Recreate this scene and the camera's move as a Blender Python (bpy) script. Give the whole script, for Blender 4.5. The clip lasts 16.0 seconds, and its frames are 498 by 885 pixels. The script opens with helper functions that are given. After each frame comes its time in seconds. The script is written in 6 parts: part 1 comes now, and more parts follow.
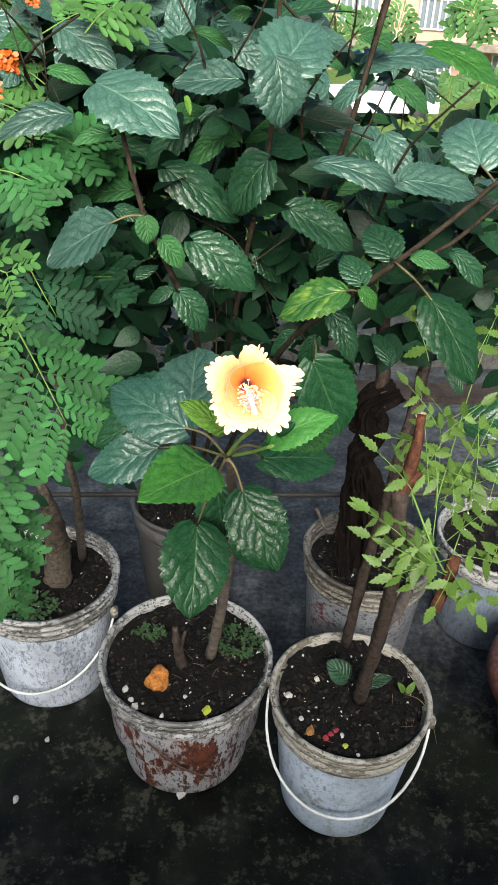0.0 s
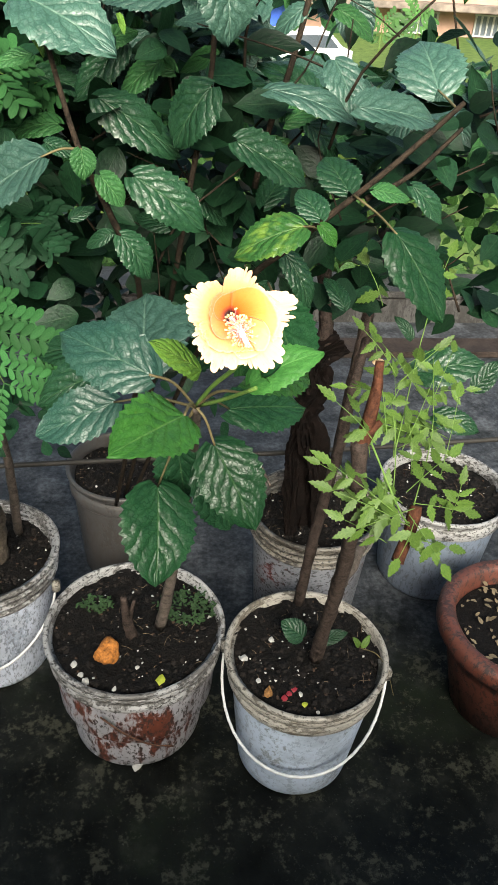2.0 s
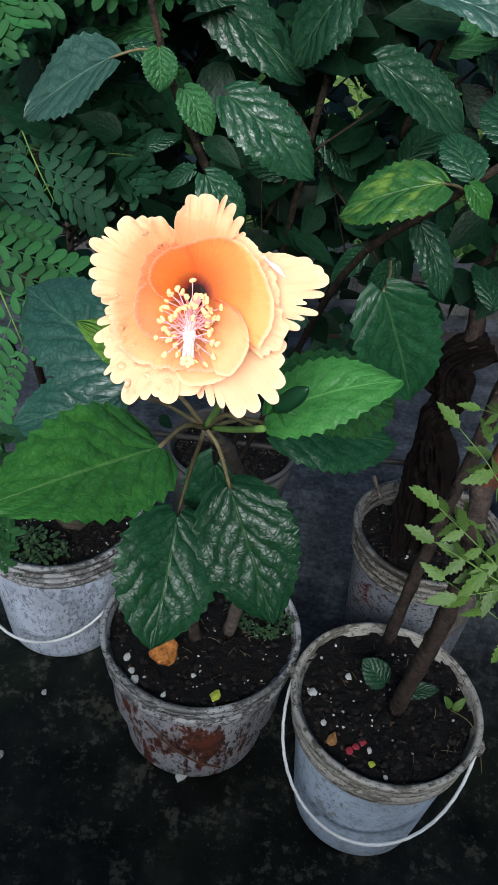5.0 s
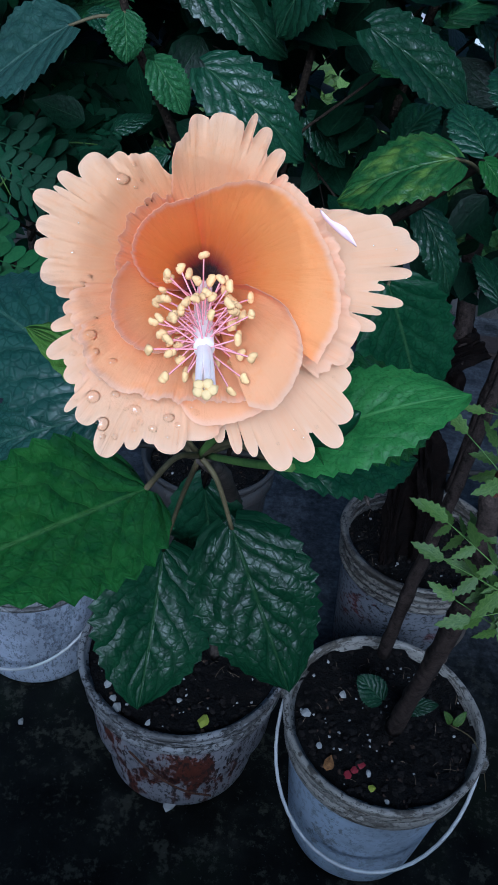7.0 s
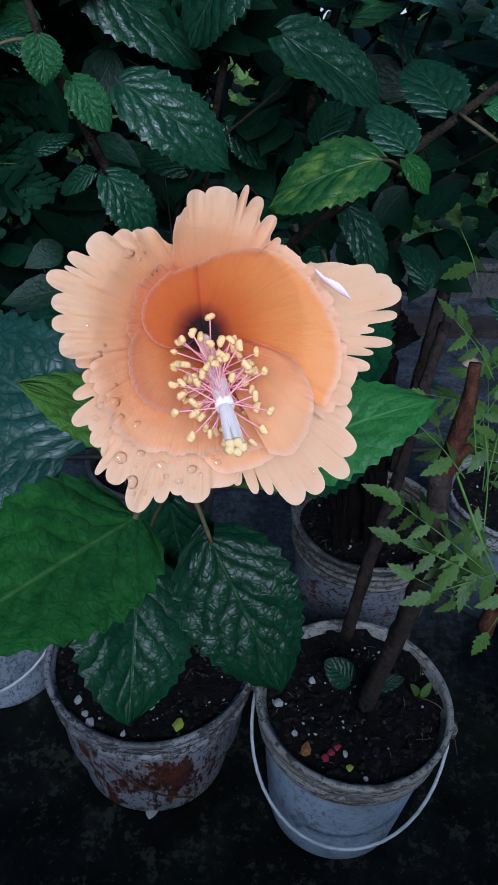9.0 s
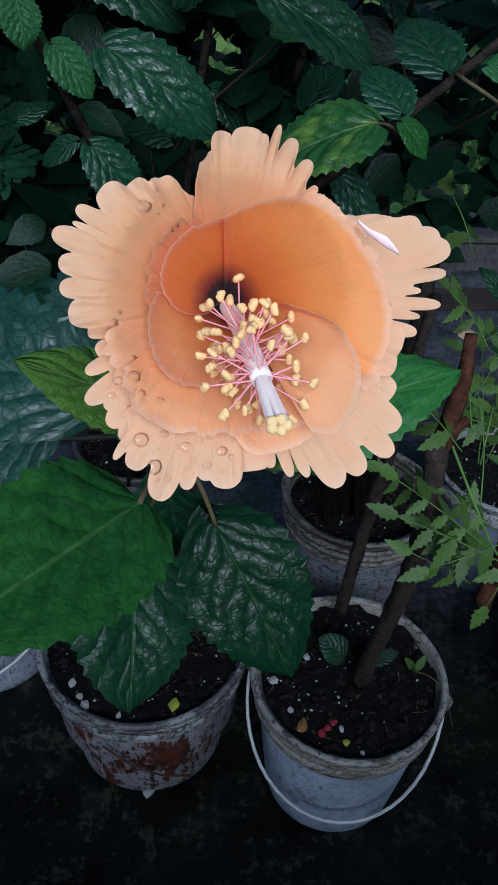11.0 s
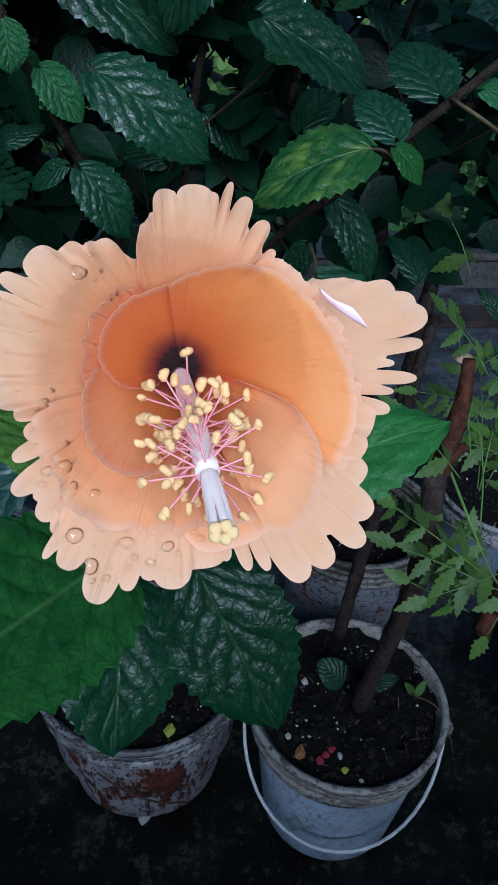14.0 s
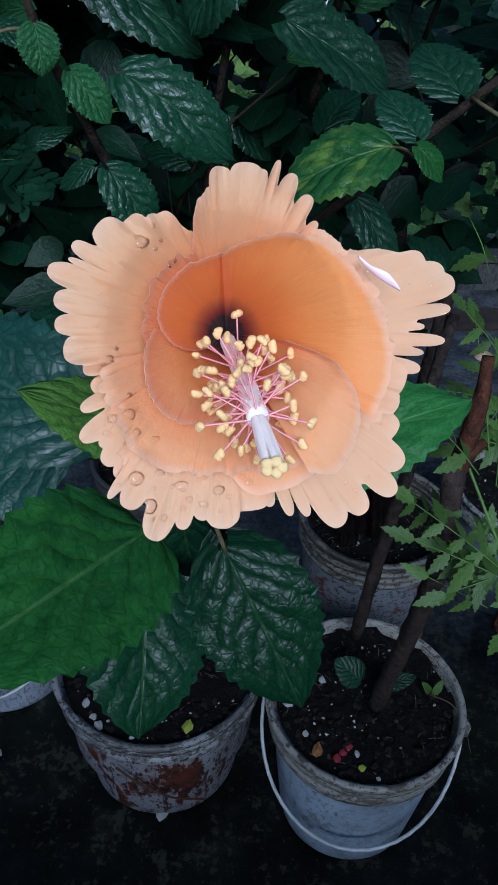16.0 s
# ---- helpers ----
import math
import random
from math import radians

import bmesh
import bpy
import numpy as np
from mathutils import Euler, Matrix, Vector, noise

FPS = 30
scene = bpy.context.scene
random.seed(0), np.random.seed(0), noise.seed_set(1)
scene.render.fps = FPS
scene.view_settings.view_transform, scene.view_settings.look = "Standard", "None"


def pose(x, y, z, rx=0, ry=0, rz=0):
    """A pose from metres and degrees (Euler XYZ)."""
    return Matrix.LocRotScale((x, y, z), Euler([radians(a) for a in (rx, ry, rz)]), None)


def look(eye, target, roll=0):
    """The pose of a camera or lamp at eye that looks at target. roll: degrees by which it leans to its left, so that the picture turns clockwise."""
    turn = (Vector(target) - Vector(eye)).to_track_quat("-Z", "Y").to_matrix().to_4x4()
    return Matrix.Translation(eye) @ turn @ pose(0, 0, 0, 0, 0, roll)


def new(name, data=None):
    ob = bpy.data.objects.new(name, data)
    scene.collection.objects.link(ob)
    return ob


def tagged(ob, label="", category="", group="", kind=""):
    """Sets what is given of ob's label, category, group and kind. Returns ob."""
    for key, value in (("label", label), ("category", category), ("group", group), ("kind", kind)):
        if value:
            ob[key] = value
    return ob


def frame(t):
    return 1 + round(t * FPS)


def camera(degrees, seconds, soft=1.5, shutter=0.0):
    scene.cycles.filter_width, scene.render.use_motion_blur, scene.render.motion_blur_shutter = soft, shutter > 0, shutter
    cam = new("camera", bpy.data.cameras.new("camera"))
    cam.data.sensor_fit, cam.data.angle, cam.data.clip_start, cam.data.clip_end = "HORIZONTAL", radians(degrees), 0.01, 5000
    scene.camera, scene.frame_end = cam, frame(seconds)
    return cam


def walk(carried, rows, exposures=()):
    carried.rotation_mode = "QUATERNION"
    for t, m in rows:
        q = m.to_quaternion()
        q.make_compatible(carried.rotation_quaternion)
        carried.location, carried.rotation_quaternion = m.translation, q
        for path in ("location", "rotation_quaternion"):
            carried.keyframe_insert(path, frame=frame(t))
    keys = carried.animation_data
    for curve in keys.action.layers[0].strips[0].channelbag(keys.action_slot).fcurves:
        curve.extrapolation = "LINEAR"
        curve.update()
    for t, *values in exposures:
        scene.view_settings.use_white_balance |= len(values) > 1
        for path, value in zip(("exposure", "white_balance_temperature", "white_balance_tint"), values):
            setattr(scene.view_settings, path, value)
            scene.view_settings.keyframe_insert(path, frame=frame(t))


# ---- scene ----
from mathutils.bvhtree import BVHTree

cam = camera(36.4, 16.0, soft=1.0)
PATH = [
    (0, (0.0000, 0.0000, 1.4349), (0.0621, 1.6915, 0.3696), 3.06),
    (0.5, (-0.0003, -0.0039, 1.4351), (0.0699, 1.6881, 0.3711), 3.42),
    (1, (-0.0068, 0.0041, 1.4279), (0.0741, 1.7006, 0.3718), 3.43),
    (1.5, (-0.0252, 0.0243, 1.4160), (0.1173, 1.7062, 0.3431), 3.62),
    (2, (-0.0294, 0.0396, 1.3946), (0.2276, 1.6683, 0.2626), 4.27),
    (2.5, (-0.0054, 0.0497, 1.3962), (0.1597, 1.6912, 0.2656), 4.22),
    (3, (0.0412, 0.0924, 1.3933), (-0.0327, 1.7334, 0.2523), 5.17),
    (3.5, (0.0545, 0.1207, 1.3818), (-0.0735, 1.7430, 0.2191), 6.08),
    (4, (0.0477, 0.1545, 1.3638), (-0.0834, 1.7473, 0.1614), 6.49),
    (4.2, (0.0436, 0.1673, 1.3549), (-0.0762, 1.7469, 0.1340), 6.80),
    (6.3, (0.0340, 0.2515, 1.2900), (-0.0436, 1.8551, 0.0974), 5.03),
    (6.5, (0.0304, 0.2545, 1.2907), (-0.0412, 1.8578, 0.0972), 5.21),
    (7, (0.0230, 0.2675, 1.2870), (-0.0150, 1.8665, 0.0862), 5.83),
    (7.5, (0.0178, 0.2724, 1.2836), (0.0212, 1.8701, 0.0806), 5.49),
    (8, (0.0247, 0.2759, 1.2860), (0.0799, 1.8640, 0.0715), 3.80),
    (8.5, (0.0135, 0.2753, 1.2904), (0.0898, 1.8649, 0.0791), 4.39),
    (9, (0.0103, 0.2642, 1.2980), (0.1377, 1.8569, 0.0950), 3.46),
    (9.2, (0.0106, 0.2663, 1.2991), (0.1495, 1.8478, 0.0828), 3.62),
    (11.3, (0.0037, 0.2751, 1.2892), (0.1770, 1.8284, 0.0413), 3.16),
    (11.5, (0.0045, 0.2748, 1.2898), (0.1868, 1.8353, 0.0523), 3.34),
    (12, (0.0031, 0.2806, 1.2853), (0.1787, 1.8439, 0.0503), 3.16),
    (12.5, (0.0050, 0.2929, 1.2783), (0.1901, 1.8520, 0.0395), 3.23),
    (13, (0.0097, 0.3005, 1.2761), (0.1885, 1.8525, 0.0274), 2.93),
    (13.5, (0.0116, 0.2936, 1.2866), (0.1860, 1.8695, 0.0676), 2.66),
    (14, (0.0115, 0.2901, 1.2901), (0.1740, 1.8681, 0.0722), 3.13),
    (14.5, (0.0106, 0.2817, 1.2896), (0.1573, 1.8706, 0.0838), 2.58),
    (15, (0.0141, 0.2790, 1.2856), (0.1520, 1.8616, 0.0706), 2.50),
    (15.5, (0.0073, 0.2800, 1.2887), (0.1405, 1.8683, 0.0806), 2.42),
    (16, (0.0070, 0.2785, 1.2906), (0.1266, 1.8649, 0.0785), 2.43),
]
walk(cam, [(t, look(eye, target, roll)) for t, eye, target, roll in PATH],
     exposures=[(0.0, 1.39, 6400, 4), (1.5, 1.44, 6550, 4), (2.2, 1.49, 6750, 4), (3.0, 1.36, 6550, 4), (3.5, 1.22, 6450, 4), (4.2, 1.09, 6300, 4), (6.0, -0.21, 4640, 6), (6.5, -0.26, 4500, 6), (8.0, -0.38, 4380, 7), (8.6, -0.38, 4400, 8), (9.0, -0.46, 4600, 8), (11.5, -0.52, 4850, 6), (12.0, -0.49, 4800, 6), (12.5, -0.46, 4600, 6), (13.0, -0.49, 4350, 6), (13.5, -0.46, 4600, 6), (16.0, -0.49, 4600, 6)])

# ---- world and sun ----
world = bpy.data.worlds.new("world")
scene.world = world
world.use_nodes = True
wn = world.node_tree.nodes
sky = wn.new("ShaderNodeTexSky")
sky.sky_type = 'NISHITA'
sky.sun_disc = False
sky.sun_elevation = radians(33)
sky.sun_rotation = radians(180)
sky.air_density, sky.dust_density, sky.ozone_density = 1.2, 4.0, 1.0
wn["Background"].inputs["Strength"].default_value = 0.085
world.node_tree.links.new(sky.outputs["Color"], wn["Background"].inputs["Color"])
sun = new("sun", bpy.data.lights.new("sun", 'SUN'))
sun.data.energy, sun.data.angle, sun.data.color = 5.0, radians(34), (1.0, 0.95, 0.88)
sun.rotation_euler = (radians(57), 0, radians(0))


# ---- materials ----
class Mat:
    """A small builder for node materials."""

    def __init__(self, name):
        self.m = bpy.data.materials.new(name)
        self.m.use_nodes = True
        self.t = self.m.node_tree
        self.b = self.t.nodes["Principled BSDF"]

    def node(self, kind, **values):
        n = self.t.nodes.new(kind)
        for key, value in values.items():
            n.inputs[key].default_value = value
        return n

    def link(self, a, b):
        self.t.links.new(a, b)

    def math(self, op, a, b=0.0, c=0.0):
        n = self.t.nodes.new("ShaderNodeMath")
        n.operation = op
        for k, val in enumerate((a, b, c)):
            if hasattr(val, "links"):
                self.link(val, n.inputs[k])
            else:
                n.inputs[k].default_value = val
        return n.outputs[0]

    def coords(self, kind="Object"):
        return self.t.nodes.new("ShaderNodeTexCoord").outputs[kind]

    def noise(self, scale, detail=5.0, rough=0.6, vec=None):
        n = self.node("ShaderNodeTexNoise", Scale=scale, Detail=detail, Roughness=rough)
        self.link(vec if vec else self.coords(), n.inputs["Vector"])
        return n.outputs["Fac"]

    def ramp(self, fac, stops):
        n = self.t.nodes.new("ShaderNodeValToRGB")
        while len(n.color_ramp.elements) < len(stops):
            n.color_ramp.elements.new(0.5)
        for e, (p, c) in zip(n.color_ramp.elements, stops):
            e.position = p
            e.color = (*c, 1) if len(c) == 3 else c
        self.link(fac, n.inputs["Fac"])
        return n.outputs["Color"]

    def step(self, fac, a, b):
        n = self.t.nodes.new("ShaderNodeMapRange")
        n.interpolation_type = 'SMOOTHSTEP'
        self.link(fac, n.inputs["Value"])
        n.inputs["From Min"].default_value, n.inputs["From Max"].default_value = a, b
        return n.outputs["Result"]

    def mix(self, fac, a, b):
        n = self.t.nodes.new("ShaderNodeMix")
        n.data_type = 'RGBA'
        for slot, val in ((0, fac), (6, a), (7, b)):
            if hasattr(val, "links"):
                self.link(val, n.inputs[slot])
            else:
                n.inputs[slot].default_value = val if slot == 0 else (*val, 1)
        return n.outputs[2]

    def color(self, c):
        if hasattr(c, "links"):
            self.link(c, self.b.inputs["Base Color"])
        else:
            self.b.inputs["Base Color"].default_value = (*c, 1)

    def rough(self, r):
        if hasattr(r, "links"):
            self.link(r, self.b.inputs["Roughness"])
        else:
            self.b.inputs["Roughness"].default_value = r

    def bump(self, height, strength=0.3, distance=0.002):
        n = self.node("ShaderNodeBump", Strength=strength, Distance=distance)
        self.link(height, n.inputs["Height"])
        self.link(n.outputs["Normal"], self.b.inputs["Normal"])

    def vary(self, color, amount=0.35):
        """Object by object lightness."""
        info = self.t.nodes.new("ShaderNodeObjectInfo")
        n = self.node("ShaderNodeHueSaturation")
        self.link(self.math('MULTIPLY_ADD', info.outputs["Random"], amount, 1.0 - amount / 2), n.inputs["Value"])
        self.link(color, n.inputs["Color"])
        return n.outputs["Color"]


def leaf_material(name, dark, light, vein, rough=0.35, veins=5.5, translucent=0.18, blotch=None, shine=0.14, spread=0.3, ribbed=0.3, relief=0.36):
    m = Mat(name)
    uv = m.node("ShaderNodeSeparateXYZ")
    m.link(m.coords("UV"), uv.inputs[0])
    mp = m.node("ShaderNodeMapping")
    mp.inputs["Scale"].default_value = (0.65, 1.0, 1.0)
    m.link(m.coords("UV"), mp.inputs["Vector"])
    flat = mp.outputs[0]
    side = m.math('ABSOLUTE', m.math('MULTIPLY_ADD', uv.outputs[0], 2.0, -1.0))
    wob = m.math('MULTIPLY_ADD', m.noise(3.2, 3.0, 0.55, m.coords("UV")), 0.26, uv.outputs[1])
    phase = m.math('MULTIPLY', m.math('MULTIPLY_ADD', m.math('POWER', side, 0.8), -0.42, wob), veins)
    near = m.math('ABSOLUTE', m.math('ADD', m.math('FRACT', phase), -0.5))
    ribs = m.math('MULTIPLY', m.step(near, 0.462, 0.5), m.math('SUBTRACT', 1.0, m.math('MULTIPLY', side, 0.7)))
    mid = m.math('SUBTRACT', 1.0, m.step(side, 0.01, 0.045))
    mask = m.math('MAXIMUM', m.math('MULTIPLY', ribs, ribbed * 0.5), m.math('MULTIPLY', mid, 0.6))
    n1 = m.noise(9.0, 4.0, 0.6, m.coords("UV"))
    c = m.ramp(n1, [(0.3, dark), (0.7, light)])
    c = m.mix(m.math('MULTIPLY', m.step(m.noise(46.0, 3.0, 0.7, flat), 0.50, 0.66), 0.45), c, tuple(k * 0.45 for k in dark))
    c = m.mix(m.math('MULTIPLY', m.step(m.noise(30.0, 4.0, 0.7, flat), 0.56, 0.70), 0.35), c, vein)
    if blotch:
        c = m.mix(m.math('MULTIPLY', m.step(m.noise(3.0, 3.0, 0.6, m.coords("UV")), 0.45, 0.65), 0.4), c, blotch)
    groove = m.math('MULTIPLY', m.step(near, 0.30, 0.45), m.math('SUBTRACT', 1.0, m.math('MULTIPLY', side, 0.6)))
    net = m.node("ShaderNodeTexVoronoi", Scale=22.0, Randomness=1.0)
    net.feature = 'DISTANCE_TO_EDGE'
    m.link(flat, net.inputs["Vector"])
    lines = m.math('SUBTRACT', 1.0, m.step(net.outputs["Distance"], 0.02, 0.16))
    deepen = m.math('MAXIMUM', m.math('MULTIPLY', groove, 0.55), m.math('MULTIPLY', lines, 0.28))
    c = m.mix(m.math('MULTIPLY', deepen, min(1.0, ribbed * 2.6)), c, tuple(k * 0.5 for k in dark))
    c = m.mix(mask, c, vein)
    c = m.vary(c, 0.5)
    isle = m.t.nodes.new("ShaderNodeNewGeometry").outputs["Random Per Island"]
    tone = m.node("ShaderNodeHueSaturation")
    m.link(m.math('MULTIPLY_ADD', isle, spread, 1.0 - spread / 2), tone.inputs["Value"])
    m.link(c, tone.inputs["Color"])
    c = tone.outputs["Color"]
    m.color(c)
    m.rough(m.math('MULTIPLY_ADD', m.noise(24.0, 3.0, 0.6, flat), 0.35, rough - 0.18))
    dull = m.math('MULTIPLY', m.math('MAXIMUM', groove, m.math('MULTIPLY', lines, 0.7)), -min(0.85, ribbed * 2.8))
    m.link(m.math('MULTIPLY', m.math('ADD', dull, 1.0), min(0.75, shine * 1.5)), m.b.inputs["Specular IOR Level"])
    cells = m.node("ShaderNodeTexVoronoi", Scale=17.0, Randomness=1.0)
    cells.feature = 'SMOOTH_F1'
    warp = m.node("ShaderNodeTexNoise", Scale=5.0, Detail=2.0)
    m.link(flat, warp.inputs["Vector"])
    bent = m.node("ShaderNodeVectorMath")
    bent.operation = 'MULTIPLY_ADD'
    m.link(warp.outputs["Color"], bent.inputs[0])
    bent.inputs[1].default_value = (0.12, 0.12, 0.12)
    m.link(flat, bent.inputs[2])
    m.link(bent.outputs[0], cells.inputs["Vector"])
    quilt = m.math('MULTIPLY_ADD', lines, -0.06, m.math('MULTIPLY', cells.outputs["Distance"], -0.5))
    puff = m.math('ADD', m.math('MULTIPLY', m.math('POWER', m.math('MULTIPLY', near, 2.0), 2.0), -0.85 * min(1.0, ribbed * 3)), m.math('MULTIPLY_ADD', m.noise(7.5, 2.5, 0.5, flat), 1.1, quilt))
    puff = m.math('ADD', puff, m.math('MULTIPLY', mid, -0.5))
    m.bump(puff, min(1.0, relief * 1.4), 0.003)
    tr = m.node("ShaderNodeBsdfTranslucent")
    m.link(c, tr.inputs["Color"])
    mx = m.node("ShaderNodeMixShader", Fac=translucent)
    m.link(m.b.outputs[0], mx.inputs[1])
    m.link(tr.outputs[0], mx.inputs[2])
    m.link(mx.outputs[0], m.t.nodes["Material Output"].inputs["Surface"])
    return m.m


leaf_dark = leaf_material("leaf_dark", (0.0062, 0.0275, 0.0120), (0.0165, 0.0540, 0.0230), (0.0400, 0.0850, 0.0380), 0.36, shine=0.30)
# Inner leaves: shade inside the shrub is put into this darker copy's colour.
leaf_shaded = leaf_material("leaf_shaded", (0.0022, 0.0110, 0.0050), (0.0105, 0.0350, 0.0150), (0.0240, 0.0520, 0.0230), 0.42, shine=0.10, spread=1.3, ribbed=0.08, relief=0.12)
leaf_gloss = leaf_material("leaf_gloss", (0.0046, 0.0212, 0.0085), (0.0116, 0.0424, 0.0162), (0.0270, 0.0616, 0.0230), 0.34, shine=0.13, relief=0.24)
# Sky sheen painted into the colour: a paler, bluer copy of leaf_dark.
leaf_sky_sheen = leaf_material("leaf_sky_sheen", (0.0200, 0.0560, 0.0400), (0.0440, 0.0980, 0.0720), (0.0920, 0.1600, 0.1180), 0.42, shine=0.45)
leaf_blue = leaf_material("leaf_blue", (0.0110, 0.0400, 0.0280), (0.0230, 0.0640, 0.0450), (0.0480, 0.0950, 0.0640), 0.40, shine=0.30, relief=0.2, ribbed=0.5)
leaf_mid = leaf_material("leaf_mid", (0.0180, 0.0648, 0.0216), (0.0396, 0.1152, 0.0360), (0.0864, 0.1728, 0.0648), 0.38)
leaf_young = leaf_material("leaf_young", (0.0240, 0.0920, 0.0200), (0.0480, 0.1450, 0.0330), (0.0800, 0.1900, 0.0520), 0.40, translucent=0.28, relief=0.16, ribbed=0.22, shine=0.08)
leaf_bright = leaf_material("leaf_bright", (0.0127, 0.0545, 0.0091), (0.0291, 0.0946, 0.0164), (0.0581, 0.1237, 0.0328), 0.30, translucent=0.25, relief=0.22, ribbed=0.28, shine=0.24)
leaf_pale = leaf_material("leaf_pale", (0.0595, 0.1339, 0.0198), (0.1091, 0.1984, 0.0347), (0.1488, 0.2232, 0.0595), 0.36, translucent=0.3)
leaf_yellow = leaf_material("leaf_yellow", (0.0122, 0.0449, 0.0122), (0.0245, 0.0734, 0.0163), (0.0571, 0.1061, 0.0326), 0.32, blotch=(0.16, 0.23, 0.03))
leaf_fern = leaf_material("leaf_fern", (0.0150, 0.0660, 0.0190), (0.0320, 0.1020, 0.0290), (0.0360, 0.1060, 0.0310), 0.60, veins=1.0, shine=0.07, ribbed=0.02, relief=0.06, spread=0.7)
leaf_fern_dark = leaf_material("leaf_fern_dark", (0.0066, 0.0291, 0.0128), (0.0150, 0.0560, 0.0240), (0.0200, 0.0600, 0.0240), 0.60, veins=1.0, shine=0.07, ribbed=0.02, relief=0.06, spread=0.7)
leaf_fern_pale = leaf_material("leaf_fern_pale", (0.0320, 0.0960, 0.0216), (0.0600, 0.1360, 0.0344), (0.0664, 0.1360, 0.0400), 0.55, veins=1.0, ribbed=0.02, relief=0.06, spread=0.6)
leaf_lime = leaf_material("leaf_lime", (0.0300, 0.0720, 0.0120), (0.0860, 0.1320, 0.0280), (0.0900, 0.1350, 0.0420), 0.42, veins=3.0, spread=0.7, ribbed=0.10, relief=0.15)
leaf_far = leaf_material("leaf_far", (0.0108, 0.0360, 0.0072), (0.0360, 0.0792, 0.0180), (0.0432, 0.0864, 0.0288), 0.5, veins=4.0)
leaf_far_light = leaf_material("leaf_far_light", (0.0576, 0.1056, 0.0192), (0.1248, 0.1824, 0.0480), (0.1344, 0.1824, 0.0672), 0.5, veins=4.0)


def bark_material(name, dark, light, scale=60.0, strength=0.6, rough=0.8):
    m = Mat(name)
    n1, n2 = m.noise(scale), m.noise(scale * 6, 3.0)
    m.color(m.ramp(m.math('MULTIPLY_ADD', n2, 0.35, m.math('MULTIPLY', n1, 0.65)), [(0.34, dark), (0.62, light)]))
    m.rough(rough)
    m.b.inputs["Specular IOR Level"].default_value = 0.12
    m.bump(m.math('ADD', n1, m.math('MULTIPLY', n2, 0.4)), strength, 0.004)
    return m.m


bark_brown = bark_material("bark_brown", (0.004, 0.003, 0.0022), (0.030, 0.021, 0.014), 80.0, 1.0)
bark_red = bark_material("bark_red", (0.014, 0.006, 0.004), (0.080, 0.030, 0.016), 90.0, 1.0)
bark_grey = bark_material("bark_grey", (0.03, 0.024, 0.020), (0.125, 0.10, 0.085))
bark_dark = bark_material("bark_dark", (0.006, 0.0045, 0.004), (0.060, 0.043, 0.036), 75.0, 1.0)
bark_scaly = bark_material("bark_scaly", (0.018, 0.013, 0.010), (0.13, 0.105, 0.082), 110.0, 1.0)
bark_rotten = bark_material("bark_rotten", (0.001, 0.0007, 0.0006), (0.0075, 0.0042, 0.0032), 40.0, 1.0, 0.8)
petiole_green = bark_material("petiole_green", (0.05, 0.10, 0.022), (0.11, 0.18, 0.042), 40.0, 0.1, 0.5)
petiole_brown = bark_material("petiole_brown", (0.05, 0.038, 0.02), (0.12, 0.10, 0.05), 40.0, 0.1, 0.5)
cut_wood = bark_material("cut_wood", (0.45, 0.28, 0.15), (0.65, 0.48, 0.32), 80.0, 0.2)


def soil_material():
    m = Mat("soil")
    n1, n2, n3 = m.noise(28.0, 8.0, 0.7), m.noise(140.0, 5.0, 0.7), m.noise(330.0, 2.0)
    m.color(m.ramp(m.math('MULTIPLY_ADD', n2, 0.5, m.math('MULTIPLY', n1, 0.5)), [(0.40, (0.0015, 0.0012, 0.001)), (0.56, (0.005, 0.0035, 0.0028)), (0.70, (0.022, 0.016, 0.012))]))
    m.rough(m.math('MULTIPLY_ADD', n3, -0.5, 1.0))
    m.b.inputs["Specular IOR Level"].default_value = 0.2
    m.bump(m.math('ADD', n1, m.math('ADD', n2, m.math('MULTIPLY', n3, 0.4))), 1.0, 0.012)
    return m.m


soil_mat = soil_material()


def bucket_material(name, paint, under, grime, cover=0.5, streak=1.0, squash=0.45, grain=1.0):
    """Old painted plastic: paint worn through to the plastic below, with dirt in the hollows and streaks down the side."""
    m = Mat(name)
    mp = m.node("ShaderNodeMapping")
    mp.inputs["Scale"].default_value = (1.0, 1.0, squash)
    m.link(m.coords(), mp.inputs["Vector"])
    big, fine, speck = m.noise(11.0 * grain, 6.0, 0.65, mp.outputs[0]), m.noise(75.0 * grain, 6.0, 0.7, mp.outputs[0]), m.noise(150.0 * grain, 5.0, 0.75, mp.outputs[0])
    worn = m.step(m.math('MULTIPLY_ADD', fine, 0.45, m.math('MULTIPLY', big, 0.6)), cover, cover + 0.05)
    c = m.mix(worn, paint, under)
    dirt = m.step(m.math('MULTIPLY_ADD', speck, 0.55, m.math('MULTIPLY', fine, 0.5)), 0.545, 0.59)
    c = m.mix(m.math('MULTIPLY', dirt, 0.9 * streak), c, grime)
    c = m.mix(m.math('MULTIPLY', m.step(m.noise(5.0, 5.0, 0.7), 0.45, 0.7), 0.45), c, grime)
    m.color(c)
    m.rough(m.math('MULTIPLY_ADD', fine, 0.3, 0.4))
    m.bump(m.math('ADD', worn, m.math('MULTIPLY', fine, 0.5)), 0.5, 0.0012)
    return m.m


